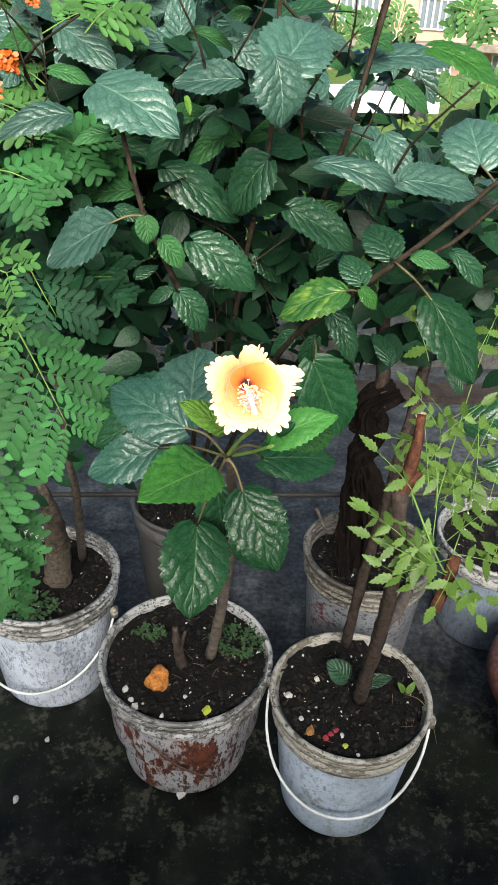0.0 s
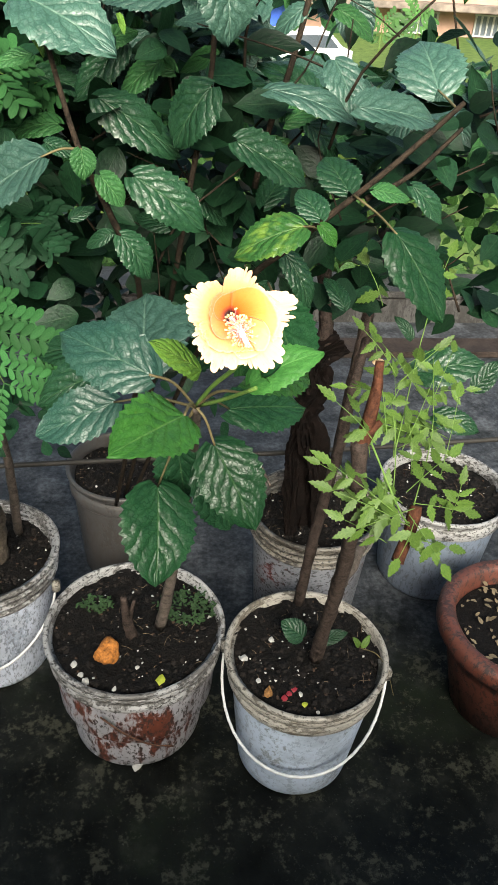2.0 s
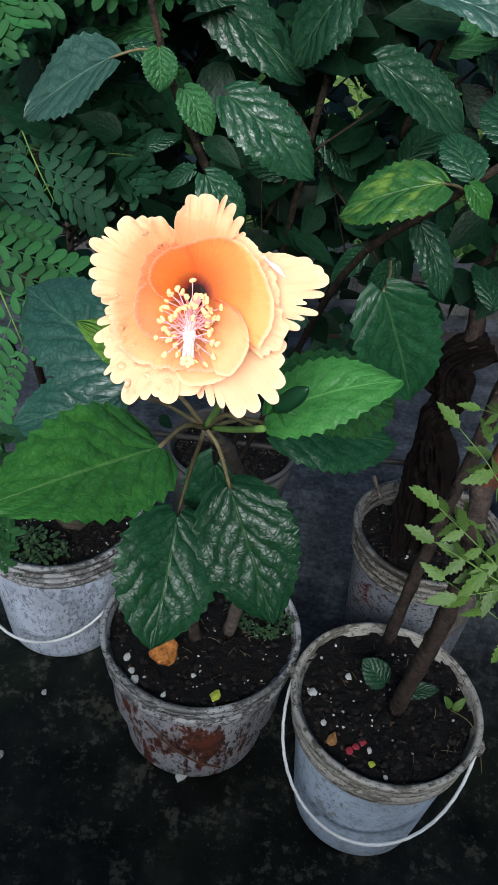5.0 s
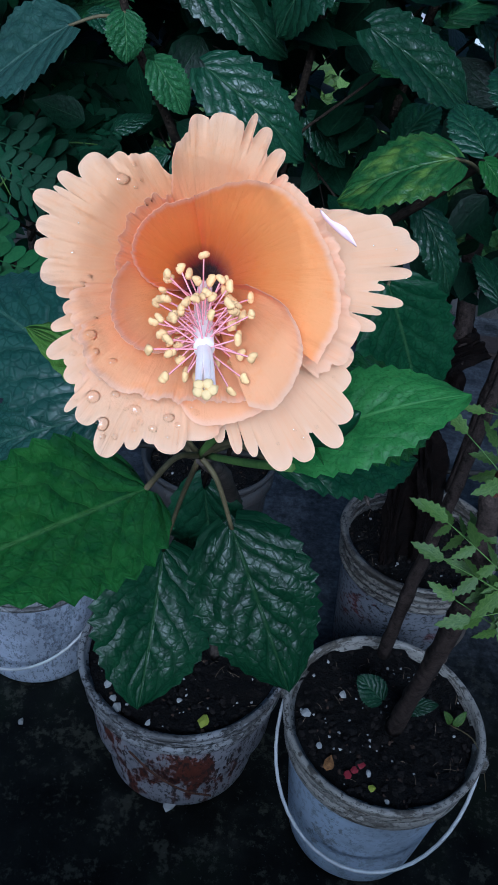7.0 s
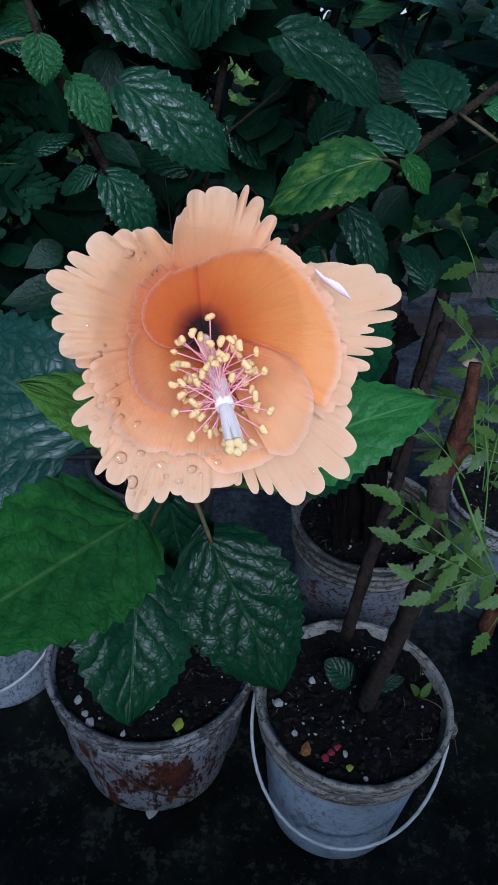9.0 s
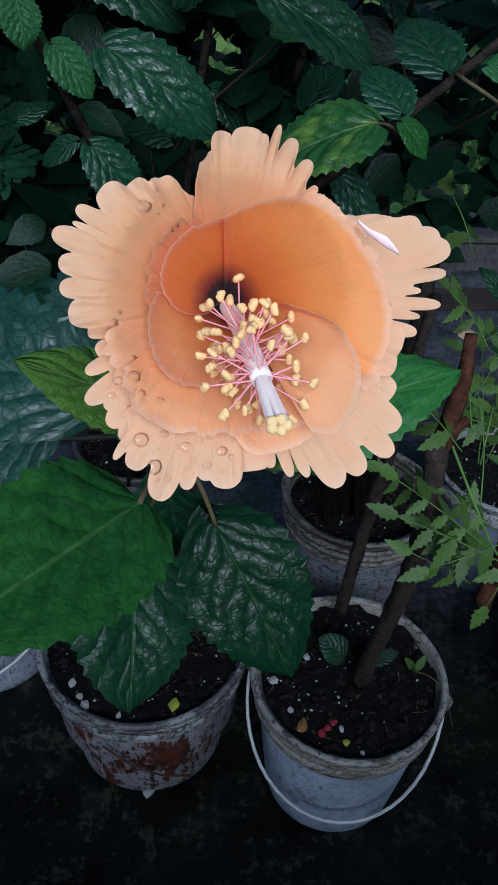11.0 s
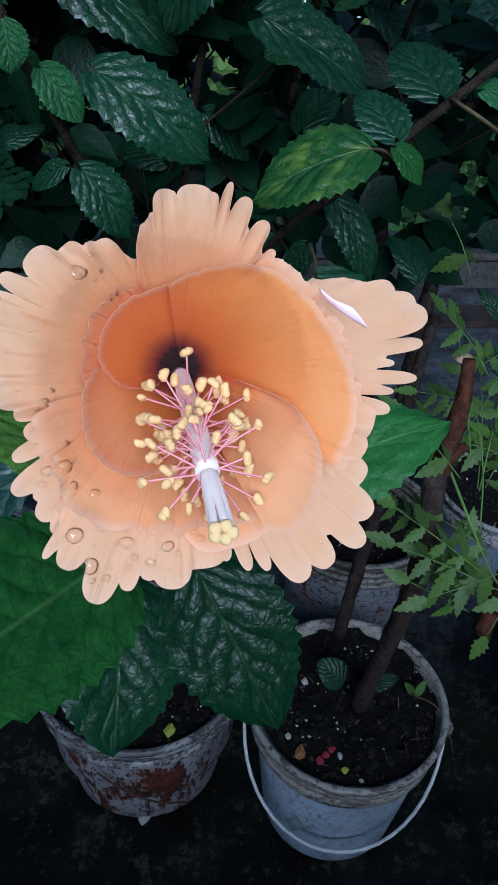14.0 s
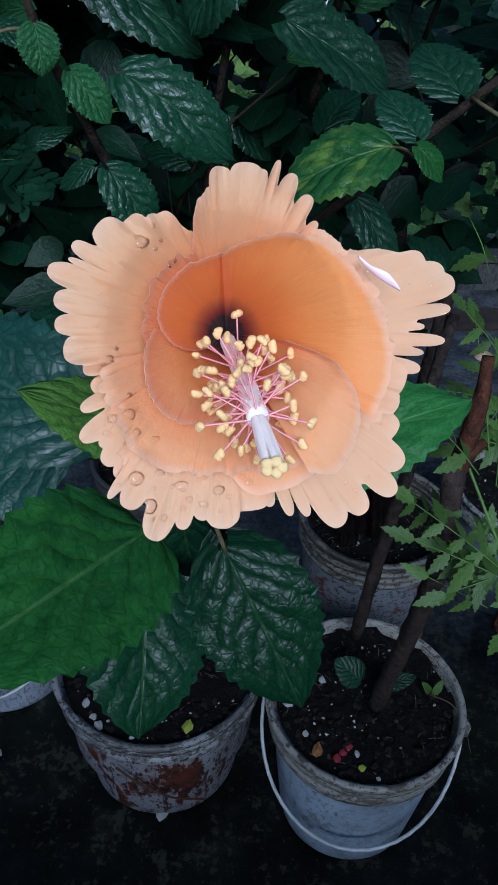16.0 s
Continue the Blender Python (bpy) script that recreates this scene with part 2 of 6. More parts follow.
paint_blue_white = bucket_material("paint_blue_white", (0.44, 0.51, 0.62), (0.30, 0.33, 0.37), (0.045, 0.043, 0.04), 0.57, 0.34, 0.8, 0.8)
paint_peeling = bucket_material("paint_peeling", (0.30, 0.29, 0.31), (0.115, 0.030, 0.016), (0.022, 0.018, 0.017), 0.53, 1.0)
paint_white = bucket_material("paint_white", (0.50, 0.54, 0.64), (0.34, 0.38, 0.46), (0.06, 0.06, 0.065), 0.56, 0.65, 0.5, 1.3)
paint_scuffed = bucket_material("paint_scuffed", (0.165, 0.170, 0.190), (0.11, 0.022, 0.022), (0.014, 0.011, 0.009), 0.56, 1.0, 1.3)
paint_grey = bucket_material("paint_grey", (0.052, 0.049, 0.048), (0.038, 0.036, 0.035), (0.05, 0.04, 0.035), 0.58, 0.8)
paint_slate = bucket_material("paint_slate", (0.15, 0.18, 0.235), (0.10, 0.12, 0.16), (0.05, 0.05, 0.05), 0.58, 0.6)
rim_dirty = bucket_material("rim_dirty", (0.27, 0.25, 0.22), (0.10, 0.085, 0.066), (0.03, 0.026, 0.021), 0.53, 0.75, 4.0)
rim_grey = bucket_material("rim_grey", (0.26, 0.255, 0.255), (0.10, 0.094, 0.09), (0.018, 0.016, 0.015), 0.51, 1.0, 2.0)
rim_mud = bucket_material("rim_mud", (0.15, 0.135, 0.115), (0.06, 0.05, 0.04), (0.014, 0.011, 0.009), 0.52, 1.0, 3.0)
terracotta = bucket_material("terracotta", (0.105, 0.030, 0.018), (0.055, 0.018, 0.012), (0.02, 0.012, 0.01), 0.52, 0.9)


def plain(name, c, rough=0.5, metal=0.0, spread=0.25, scale=30.0):
    m = Mat(name)
    n = m.noise(scale)
    m.color(m.ramp(n, [(0.3, tuple(k * (1 - spread) for k in c)), (0.7, tuple(min(1, k * (1 + spread)) for k in c))]))
    m.rough(rough)
    m.b.inputs["Metallic"].default_value = metal
    m.b.inputs["Specular IOR Level"].default_value = 0.3
    return m.m


wire_white = plain("wire_white", (0.55, 0.55, 0.55), 0.4)
steel_dark = plain("steel_dark", (0.016, 0.014, 0.012), 0.7, 0.0)
chip_white = plain("chip_white", (0.34, 0.33, 0.31), 0.7)
chip_brown = plain("chip_brown", (0.007, 0.005, 0.004), 0.95, 0.0, 0.6)
chip_bark = plain("chip_bark", (0.045, 0.027, 0.018), 0.95, 0.0, 0.6, 90.0)
straw = plain("straw", (0.13, 0.095, 0.06), 0.9, 0.0, 0.6)
chip_red = plain("chip_red", (0.22, 0.02, 0.03), 0.6)
chip_orange = plain("chip_orange", (0.30, 0.11, 0.022), 0.85, 0.0, 0.7, 150.0)
chip_yellow = plain("chip_yellow", (0.26, 0.29, 0.03), 0.6)
moss_green = plain("moss_green", (0.022, 0.048, 0.016), 0.8, 0.0, 0.4)
petal_orange = plain("petal_orange", (0.42, 0.075, 0.010), 0.5)


def floor_material():
    """Wet, dark, mossy concrete."""
    m = Mat("wet_concrete")
    big, mid, fine = m.noise(2.3, 8.0, 0.65), m.noise(9.0, 8.0, 0.7), m.noise(70.0, 5.0, 0.7)
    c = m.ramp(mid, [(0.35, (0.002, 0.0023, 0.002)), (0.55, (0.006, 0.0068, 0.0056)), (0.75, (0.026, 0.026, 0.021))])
    c = m.mix(m.math('MULTIPLY', m.step(big, 0.50, 0.62), 0.55), c, (0.009, 0.014, 0.007))
    patch = m.step(m.math('MULTIPLY_ADD', fine, 0.35, m.math('MULTIPLY', m.noise(11.0, 9.0, 0.8), 0.75)), 0.57, 0.64)
    c = m.mix(m.math('MULTIPLY', patch, 0.7), c, (0.046, 0.046, 0.033))
    c = m.mix(m.math('MULTIPLY', m.step(m.noise(160.0, 3.0, 0.6), 0.66, 0.74), 0.5), c, (0.10, 0.10, 0.085))
    # Paler blue-grey towards the back: cement tone with the sky's reflection painted in.
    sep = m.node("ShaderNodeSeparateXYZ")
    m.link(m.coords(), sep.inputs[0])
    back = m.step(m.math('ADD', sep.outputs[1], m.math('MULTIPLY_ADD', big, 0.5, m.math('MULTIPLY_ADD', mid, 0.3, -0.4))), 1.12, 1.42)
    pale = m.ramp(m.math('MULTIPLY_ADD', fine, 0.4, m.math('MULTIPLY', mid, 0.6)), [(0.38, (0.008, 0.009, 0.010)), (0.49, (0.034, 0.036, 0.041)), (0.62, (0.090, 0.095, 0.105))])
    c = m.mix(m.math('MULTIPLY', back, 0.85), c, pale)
    m.color(c)
    m.rough(m.math('ADD', m.math('MULTIPLY', m.step(big, 0.4, 0.65), 0.35), m.math('MULTIPLY_ADD', mid, 0.25, 0.30)))
    m.b.inputs["Specular IOR Level"].default_value = 0.12
    m.bump(m.math('ADD', m.math('MULTIPLY', mid, 1.0), m.math('MULTIPLY', fine, 0.3)), 0.4, 0.006)
    return m.m


floor_mat = floor_material()
kerb_mat = bucket_material("old_masonry", (0.045, 0.042, 0.040), (0.022, 0.02, 0.018), (0.008, 0.007, 0.006), 0.5, 1.0)
grass_mat = bark_material("rough_grass", (0.03, 0.06, 0.015), (0.10, 0.15, 0.04), 3.0, 0.6)
plank_mat = bark_material("wet_plank", (0.012, 0.009, 0.008), (0.040, 0.030, 0.025), 18.0, 0.4, 0.45)


def petal_material(name, edge, face, deep, throat, vein=0.16, margin=0.6):
    """Petal pigment from the throat (u = 0) to the margin (u = 1), with fine radial veins and a painted bright rim."""
    m = Mat(name)
    uv = m.node("ShaderNodeSeparateXYZ")
    m.link(m.coords("UV"), uv.inputs[0])
    u = uv.outputs[1]
    wob = m.math('MULTIPLY_ADD', m.noise(5.0, 4.0, 0.6, m.coords("UV")), 0.06, m.math('ADD', u, -0.03))
    # Throat stop: dark red pigment, deepened for the shade under the inner lobe.
    c = m.ramp(wob, [(0.100, throat), (0.130, (0.50, 0.035, 0.012)), (0.22, deep), (0.50, face), (0.92, edge)])
    st = m.node("ShaderNodeMapping")
    st.inputs["Scale"].default_value = (46.0, 2.2, 1.0)
    m.link(m.coords("UV"), st.inputs["Vector"])
    lines = m.noise(1.0, 5.0, 0.65, st.outputs[0])
    c = m.mix(m.math('MULTIPLY', m.step(lines, 0.52, 0.75), vein * 0.6), c, deep)
    c = m.mix(m.math('MULTIPLY', m.step(m.noise(7.0, 5.0, 0.65, m.coords("UV")), 0.50, 0.72), 0.22), c, deep)
    # Pale rim: light caught by the thin margin, painted into the colour.
    lit_edge = m.t.nodes.new("ShaderNodeUVMap")
    lit_edge.uv_map = "Rim"
    across = m.node("ShaderNodeSeparateXYZ")
    m.link(lit_edge.outputs[0], across.inputs[0])
    c = m.mix(m.math('MULTIPLY', m.step(across.outputs[1], 0.90, 0.99), margin), c, (0.96, 0.74, 0.56))
    m.color(c)
    m.rough(0.55)
    m.b.inputs["Specular IOR Level"].default_value = 0.25
    m.b.inputs["Sheen Weight"].default_value = 0.15
    fold = m.node("ShaderNodeMapping")
    fold.inputs["Scale"].default_value = (11.0, 2.6, 1.0)
    m.link(m.coords("UV"), fold.inputs["Vector"])
    m.bump(m.math('ADD', m.math('MULTIPLY', lines, 0.3), m.math('ADD', m.noise(1.0, 3.0, 0.55, fold.outputs[0]), m.math('MULTIPLY', m.noise(16.0, 3.0, 0.6, m.coords("UV")), 0.45))), 0.55, 0.0011)
    tr = m.node("ShaderNodeBsdfTranslucent")
    m.link(c, tr.inputs["Color"])
    mx = m.node("ShaderNodeMixShader", Fac=0.50)
    m.link(m.b.outputs[0], mx.inputs[1])
    m.link(tr.outputs[0], mx.inputs[2])
    m.link(mx.outputs[0], m.t.nodes["Material Output"].inputs["Surface"])
    return m.m


petal_outer = petal_material("petal_outer", (0.92, 0.615, 0.370), (0.92, 0.500, 0.22), (0.92, 0.37, 0.07), (0.10, 0.006, 0.006), 0.34, 0.35)
petal_inner = petal_material("petal_inner", (0.95, 0.50, 0.18), (0.95, 0.42, 0.095), (0.95, 0.29, 0.02), (0.08, 0.004, 0.004), 0.12)
petal_peach = petal_material("petal_peach", (0.95, 0.58, 0.30), (0.95, 0.51, 0.21), (0.95, 0.38, 0.06), (0.08, 0.004, 0.004), 0.12)
stamen_pink = plain("stamen_pink", (0.88, 0.34, 0.36), 0.5)
column_white = plain("column_white", (1.0, 0.84, 0.76), 0.45, 0.0, 0.06, 400.0)
glow = column_white.node_tree.nodes.new("ShaderNodeBsdfTranslucent")
glow.inputs["Color"].default_value = (1.0, 0.86, 0.82, 1)
blend = column_white.node_tree.nodes.new("ShaderNodeMixShader")
blend.inputs["Fac"].default_value = 0.12
column_white.node_tree.nodes["Principled BSDF"].inputs["Subsurface Weight"].default_value = 0.2
column_white.node_tree.nodes["Principled BSDF"].inputs["Subsurface Scale"].default_value = 0.003
column_white.node_tree.nodes["Principled BSDF"].inputs["Subsurface Radius"].default_value = (1.0, 0.9, 0.9)
column_white.node_tree.nodes["Principled BSDF"].inputs["Sheen Weight"].default_value = 0.8
column_white.node_tree.nodes["Principled BSDF"].inputs["Sheen Tint"].default_value = (1.0, 0.80, 0.78, 1)
column_white.node_tree.links.new(column_white.node_tree.nodes["Principled BSDF"].outputs[0], blend.inputs[1])
column_white.node_tree.links.new(glow.outputs[0], blend.inputs[2])
column_white.node_tree.links.new(blend.outputs[0], column_white.node_tree.nodes["Material Output"].inputs["Surface"])
anther_cream = plain("anther_cream", (0.88, 0.52, 0.22), 0.7)
pad_cream = plain("pad_cream", (0.80, 0.56, 0.25), 0.75)
calyx_green = plain("calyx_green", (0.07, 0.17, 0.03), 0.5)
water_mat = Mat("water")
clear = water_mat.node("ShaderNodeBsdfTransparent")
clear.inputs["Color"].default_value = (0.97, 0.97, 0.97, 1)
shine_node = water_mat.node("ShaderNodeBsdfGlossy", Roughness=0.04)
rim_light = water_mat.node("ShaderNodeLayerWeight", Blend=0.30)
thin = water_mat.node("ShaderNodeMixShader")
water_mat.link(rim_light.outputs["Fresnel"], thin.inputs["Fac"])
water_mat.link(clear.outputs[0], thin.inputs[1])
water_mat.link(shine_node.outputs[0], thin.inputs[2])
water_mat.link(thin.outputs[0], water_mat.t.nodes["Material Output"].inputs["Surface"])
water_mat = water_mat.m


# ---- mesh helpers ----
def thing(name, at, label, category, group="", kind=""):
    ob = new(name)
    ob.location = at
    ob.empty_display_size = 0.05
    return tagged(ob, label, category, group, kind)


def adopt(ob, parent):
    """Parents ob while its mesh keeps world coordinates."""
    base = Vector((0, 0, 0))
    p = parent
    while p is not None:
        base += p.location
        p = p.parent
    ob.parent = parent
    ob.location -= base
    return ob


def part(name, bm, material, parent, label="", smooth=True, kind=""):
    me = bpy.data.meshes.new(name)
    bm.normal_update()
    bm.to_mesh(me)
    bm.free()
    for poly in me.polygons:
        poly.use_smooth = smooth
    me.materials.append(material)
    ob = new(name, me)
    if parent is not None:
        adopt(ob, parent)
    return tagged(ob, label, kind=kind)


def box(bm, lo, hi, bevel=0.0):
    r = bmesh.ops.create_cube(bm, size=1.0)["verts"]
    size = [b - a for a, b in zip(lo, hi)]
    for vtx in r:
        vtx.co = Vector([(a + b) / 2 + c * s for a, b, c, s in zip(lo, hi, vtx.co, size)])
    if bevel:
        es = {e for vtx in r for e in vtx.link_edges}
        bmesh.ops.bevel(bm, geom=list(es), offset=bevel, segments=2, affect='EDGES')


def lathe(bm, at, profile, n=64, wobble=0.0, close=False):
    rings = []
    for k, (r, z) in enumerate(profile):
        ring = []
        for j in range(n):
            a = 2 * math.pi * j / n
            q = r * (1 + wobble * math.sin(2 * a + 1) + 0.5 * wobble * math.sin(5 * a + k * 0.2))
            ring.append(bm.verts.new((at[0] + q * math.cos(a), at[1] + q * math.sin(a), at[2] + z)))
        rings.append(ring)
    for a, b in zip(rings, rings[1:]):
        for j in range(n):
            bm.faces.new((a[j], a[(j + 1) % n], b[(j + 1) % n], b[j]))
    if close:
        bm.faces.new(list(reversed(rings[0])))
        bm.faces.new(rings[-1])


def smooth_line(pts, per=6):
    """Catmull-Rom through the points."""
    p = [Vector(q) for q in pts]
    p = [2 * p[0] - p[1]] + p + [2 * p[-1] - p[-2]]
    out = []
    for k in range(1, len(p) - 2):
        for s in range(per):
            u = s / per
            out.append(0.5 * ((2 * p[k]) + (p[k + 1] - p[k - 1]) * u + (2 * p[k - 1] - 5 * p[k] + 4 * p[k + 1] - p[k + 2]) * u ** 2
                              + (3 * p[k] - p[k - 1] - 3 * p[k + 1] + p[k + 2]) * u ** 3))
    out.append(p[-2])
    return out


def tube(bm, line, radius, sides=8, rough=0.0, caps=True):
    """A tube along a line; radius(u) for u from 0 to 1."""
    rings = []
    for k, p in enumerate(line):
        ahead = (line[min(k + 1, len(line) - 1)] - line[max(k - 1, 0)]).normalized()
        x = ahead.cross(Vector((0.31, 0.2, 0.93))).normalized()
        y = ahead.cross(x)
        r = radius(k / (len(line) - 1))
        ring = []
        for j in range(sides):
            a = 2 * math.pi * j / sides
            q = r
            if rough:
                q *= 1 + rough * noise.noise(p * 35 + Vector((3 * math.cos(a), 3 * math.sin(a), 0)))
            ring.append(bm.verts.new(p + q * (math.cos(a) * x + math.sin(a) * y)))
        rings.append(ring)
    for a, b in zip(rings, rings[1:]):
        for j in range(sides):
            bm.faces.new((a[j], a[(j + 1) % sides], b[(j + 1) % sides], b[j]))
    if caps:
        bm.faces.new(list(reversed(rings[0])))
        bm.faces.new(rings[-1])


def stem(parent, pts, r0, r1, material, name="stem", label=""):
    bm = bmesh.new()
    big = max(r0, r1) > 0.006
    line = smooth_line(pts, 8 if big else 4)
    tube(bm, line, lambda u: r0 + (r1 - r0) * u, 12 if big else 6, 0.40 if max(r0, r1) > 0.02 else 0.32 if big else 0.0)
    return part(name, bm, material, parent, label)


def gnarled_trunk(parent, pts, r0, r1, name="trunk", label="dark rotten gnarled trunk"):
    """A rotten, split and fluted old trunk."""
    bm = bmesh.new()
    line = smooth_line(pts, 16)
    rings = []
    n = 44
    for k, p in enumerate(line):
        s = k / (len(line) - 1)
        ahead = (line[min(k + 1, len(line) - 1)] - line[max(k - 1, 0)]).normalized()
        x = ahead.cross(Vector((0.31, 0.9, 0.2))).normalized()
        y = ahead.cross(x)
        ring = []
        for i in range(n):
            a = 2 * math.pi * i / n
            c, d = math.cos(a), math.sin(a)
            flute = abs(noise.noise(Vector((c * 2.4, d * 2.4, s * 2.0 + r0 * 90))))
            chip = noise.noise(Vector((c * 6.0, d * 6.0, s * 13.0)))
            r = (r0 + (r1 - r0) * s) * (1.12 + 0.55 * noise.noise(Vector((c * 1.1, d * 1.1, s * 3.6 + r0 * 50))) - 0.85 * flute + 0.42 * chip + 0.10 * noise.noise(Vector((c * 14, d * 14, s * 40))))
            ring.append(bm.verts.new(p + r * (c * x + d * y) + ahead * 0.006 * chip))
        rings.append(ring)
    for a, b in zip(rings, rings[1:]):
        for i in range(n):
            bm.faces.new((a[i], a[(i + 1) % n], b[(i + 1) % n], b[i]))
    bm.faces.new(rings[-1])
    return part(name, bm, bark_rotten, parent, label, smooth=False)


def aim(base, tip, face):
    """Axes with y from base to tip and z near face."""
    y = (Vector(tip) - Vector(base)).normalized()
    z = Vector(face)
    z = (z - y * z.dot(y)).normalized()
    x = y.cross(z)
    return x, y, z


LEAF_MESHES = {}


def leaf_mesh(kind, material, rows=36, cols=4):
    """A toothed, puckered leaf blade of unit length and width, with its midrib sunk; kinds differ in bend and waviness."""
    key = (kind, material.name)
    if key in LEAF_MESHES:
        return LEAF_MESHES[key]
    rnd = random.Random(kind)
    bend, fold, wave, skew = rnd.uniform(0.05, 0.22), rnd.uniform(0.05, 0.16), rnd.uniform(0.01, 0.03), rnd.uniform(-0.05, 0.05)
    ph = rnd.uniform(0, 6)
    verts, uvs, faces = [], [], []
    width = 2 * cols + 1
    for i in range(rows + 1):
        u = i / rows
        h = 0.5 * (u + 0.003) ** 0.46 * (1 - u) ** 0.80 / 0.4420
        tooth = (0.955, 1.0, 1.045 + rnd.uniform(0, 0.03))[i % 3] if 2 < i < rows - 1 else 1.0
        for j in range(-cols, cols + 1):
            s = j / cols
            p = (u - 0.30 * abs(s)) * 5.5
            quilt = (0.008 * abs(math.sin(math.pi * p)) + 0.012 * noise.noise(Vector((s * 2.0, u * 4.0, kind * 3.1)))) * (1 - s ** 4) * math.sin(math.pi * min(1, u * 1.05)) * (0.3 + abs(s))
            z = fold * abs(s) * h * 1.6 + 1.6 * bend * u * (1 - u) - 0.35 * bend * s * s + quilt + wave * math.sin(9 * u + ph + 2 * s) * abs(s) - 0.05 * s * s * (1 - u)
            y = u + 0.05 * abs(s) ** 1.5 * u * (1 - u) - 0.075 * abs(s) ** 1.4 * (1 - u) ** 4
            verts.append((s * h * (tooth if abs(j) == cols else 1.0) + skew * u * (1 - u), y, z))
            uvs.append((0.5 + 0.5 * s, u))
    for i in range(rows):
        for j in range(width - 1):
            a = i * width + j
            faces.append((a, a + 1, a + width + 1, a + width))
    me = bpy.data.meshes.new("leaf")
    me.from_pydata(verts, [], faces)
    layer = me.uv_layers.new(name="UVMap")
    for loop in me.loops:
        layer.data[loop.index].uv = uvs[loop.vertex_index]
    for poly in me.polygons:
        poly.use_smooth = True
    me.materials.append(material)
    LEAF_MESHES[key] = me
    return me


LEAF_COUNT = [0]


def leaf(parent, base, tip, w, material, face=(0.0, -0.62, 0.78), label=""):
    LEAF_COUNT[0] += 1
    rnd = random.Random(LEAF_COUNT[0] * 7 + 3)
    ob = new("leaf", leaf_mesh(LEAF_COUNT[0] % 6, material))
    f = Vector(face) + Vector((rnd.uniform(-0.22, 0.22), rnd.uniform(-0.15, 0.15), rnd.uniform(-0.15, 0.15)))
    x, y, z = aim(base, tip, f)
    n = (Vector(tip) - Vector(base)).length
    m = Matrix((x * n * w, y * n, z * n)).transposed().to_4x4()
    m.translation = Vector(base)
    ob.matrix_world = m
    ob.parent = parent
    ob.matrix_parent_inverse = Matrix.Translation(-parent.location)
    return tagged(ob, label)


def blade(verts, uvs, faces, base, tip, w, face, shape, tooth=0.0):
    """Adds a small leaflet, folded along its middle, to lists for from_pydata."""
    x, y, z = aim(base, tip, face)
    b, n = Vector(base), (Vector(tip) - Vector(base)).length
    k0 = len(verts)
    for k, (u, h) in enumerate(shape):
        q = h * (1 - tooth if k % 2 else 1)
        for s in (-1, 0, 1):
            verts.append(b + y * (u * n) + x * (s * q * w * n) + z * (n * (0.10 * abs(s) * h - 0.10 * u * u)))
            uvs.append((0.5 + 0.5 * s, u))
    for k in range(len(shape) - 1):
        a = k0 + 3 * k
        faces += [(a, a + 1, a + 4, a + 3), (a + 1, a + 2, a + 5, a + 4)]


def sheet(name, verts, uvs, faces, material, parent, label="", kind=""):
    me = bpy.data.meshes.new(name)
    me.from_pydata(verts, [], faces)
    layer = me.uv_layers.new(name="UVMap")
    for loop in me.loops:
        layer.data[loop.index].uv = uvs[loop.vertex_index]
    for poly in me.polygons:
        poly.use_smooth = True
    me.materials.append(material)
    ob = new(name, me)
    if parent is not None:
        adopt(ob, parent)
    return tagged(ob, label, kind=kind)


OVAL = ((0.0, 0.10), (0.12, 0.36), (0.4, 0.5), (0.75, 0.48), (0.93, 0.28), (1.0, 0.05))
SAW = ((0.0, 0.06), (0.10, 0.30), (0.17, 0.26), (0.30, 0.50), (0.36, 0.34), (0.50, 0.47), (0.56, 0.28), (0.68, 0.34), (0.74, 0.18), (0.84, 0.20), (0.90, 0.10), (1.0, 0.01))
BROAD = ((0.0, 0.04), (0.05, 0.20), (0.12, 0.34), (0.21, 0.45), (0.32, 0.50), (0.43, 0.49), (0.54, 0.44), (0.65, 0.36), (0.76, 0.27), (0.86, 0.16), (0.94, 0.07), (1.0, 0.01))
LANCE = ((0.0, 0.08), (0.15, 0.36), (0.3, 0.5), (0.42, 0.5), (0.55, 0.45), (0.68, 0.36), (0.8, 0.26), (0.9, 0.15), (1.0, 0.02))


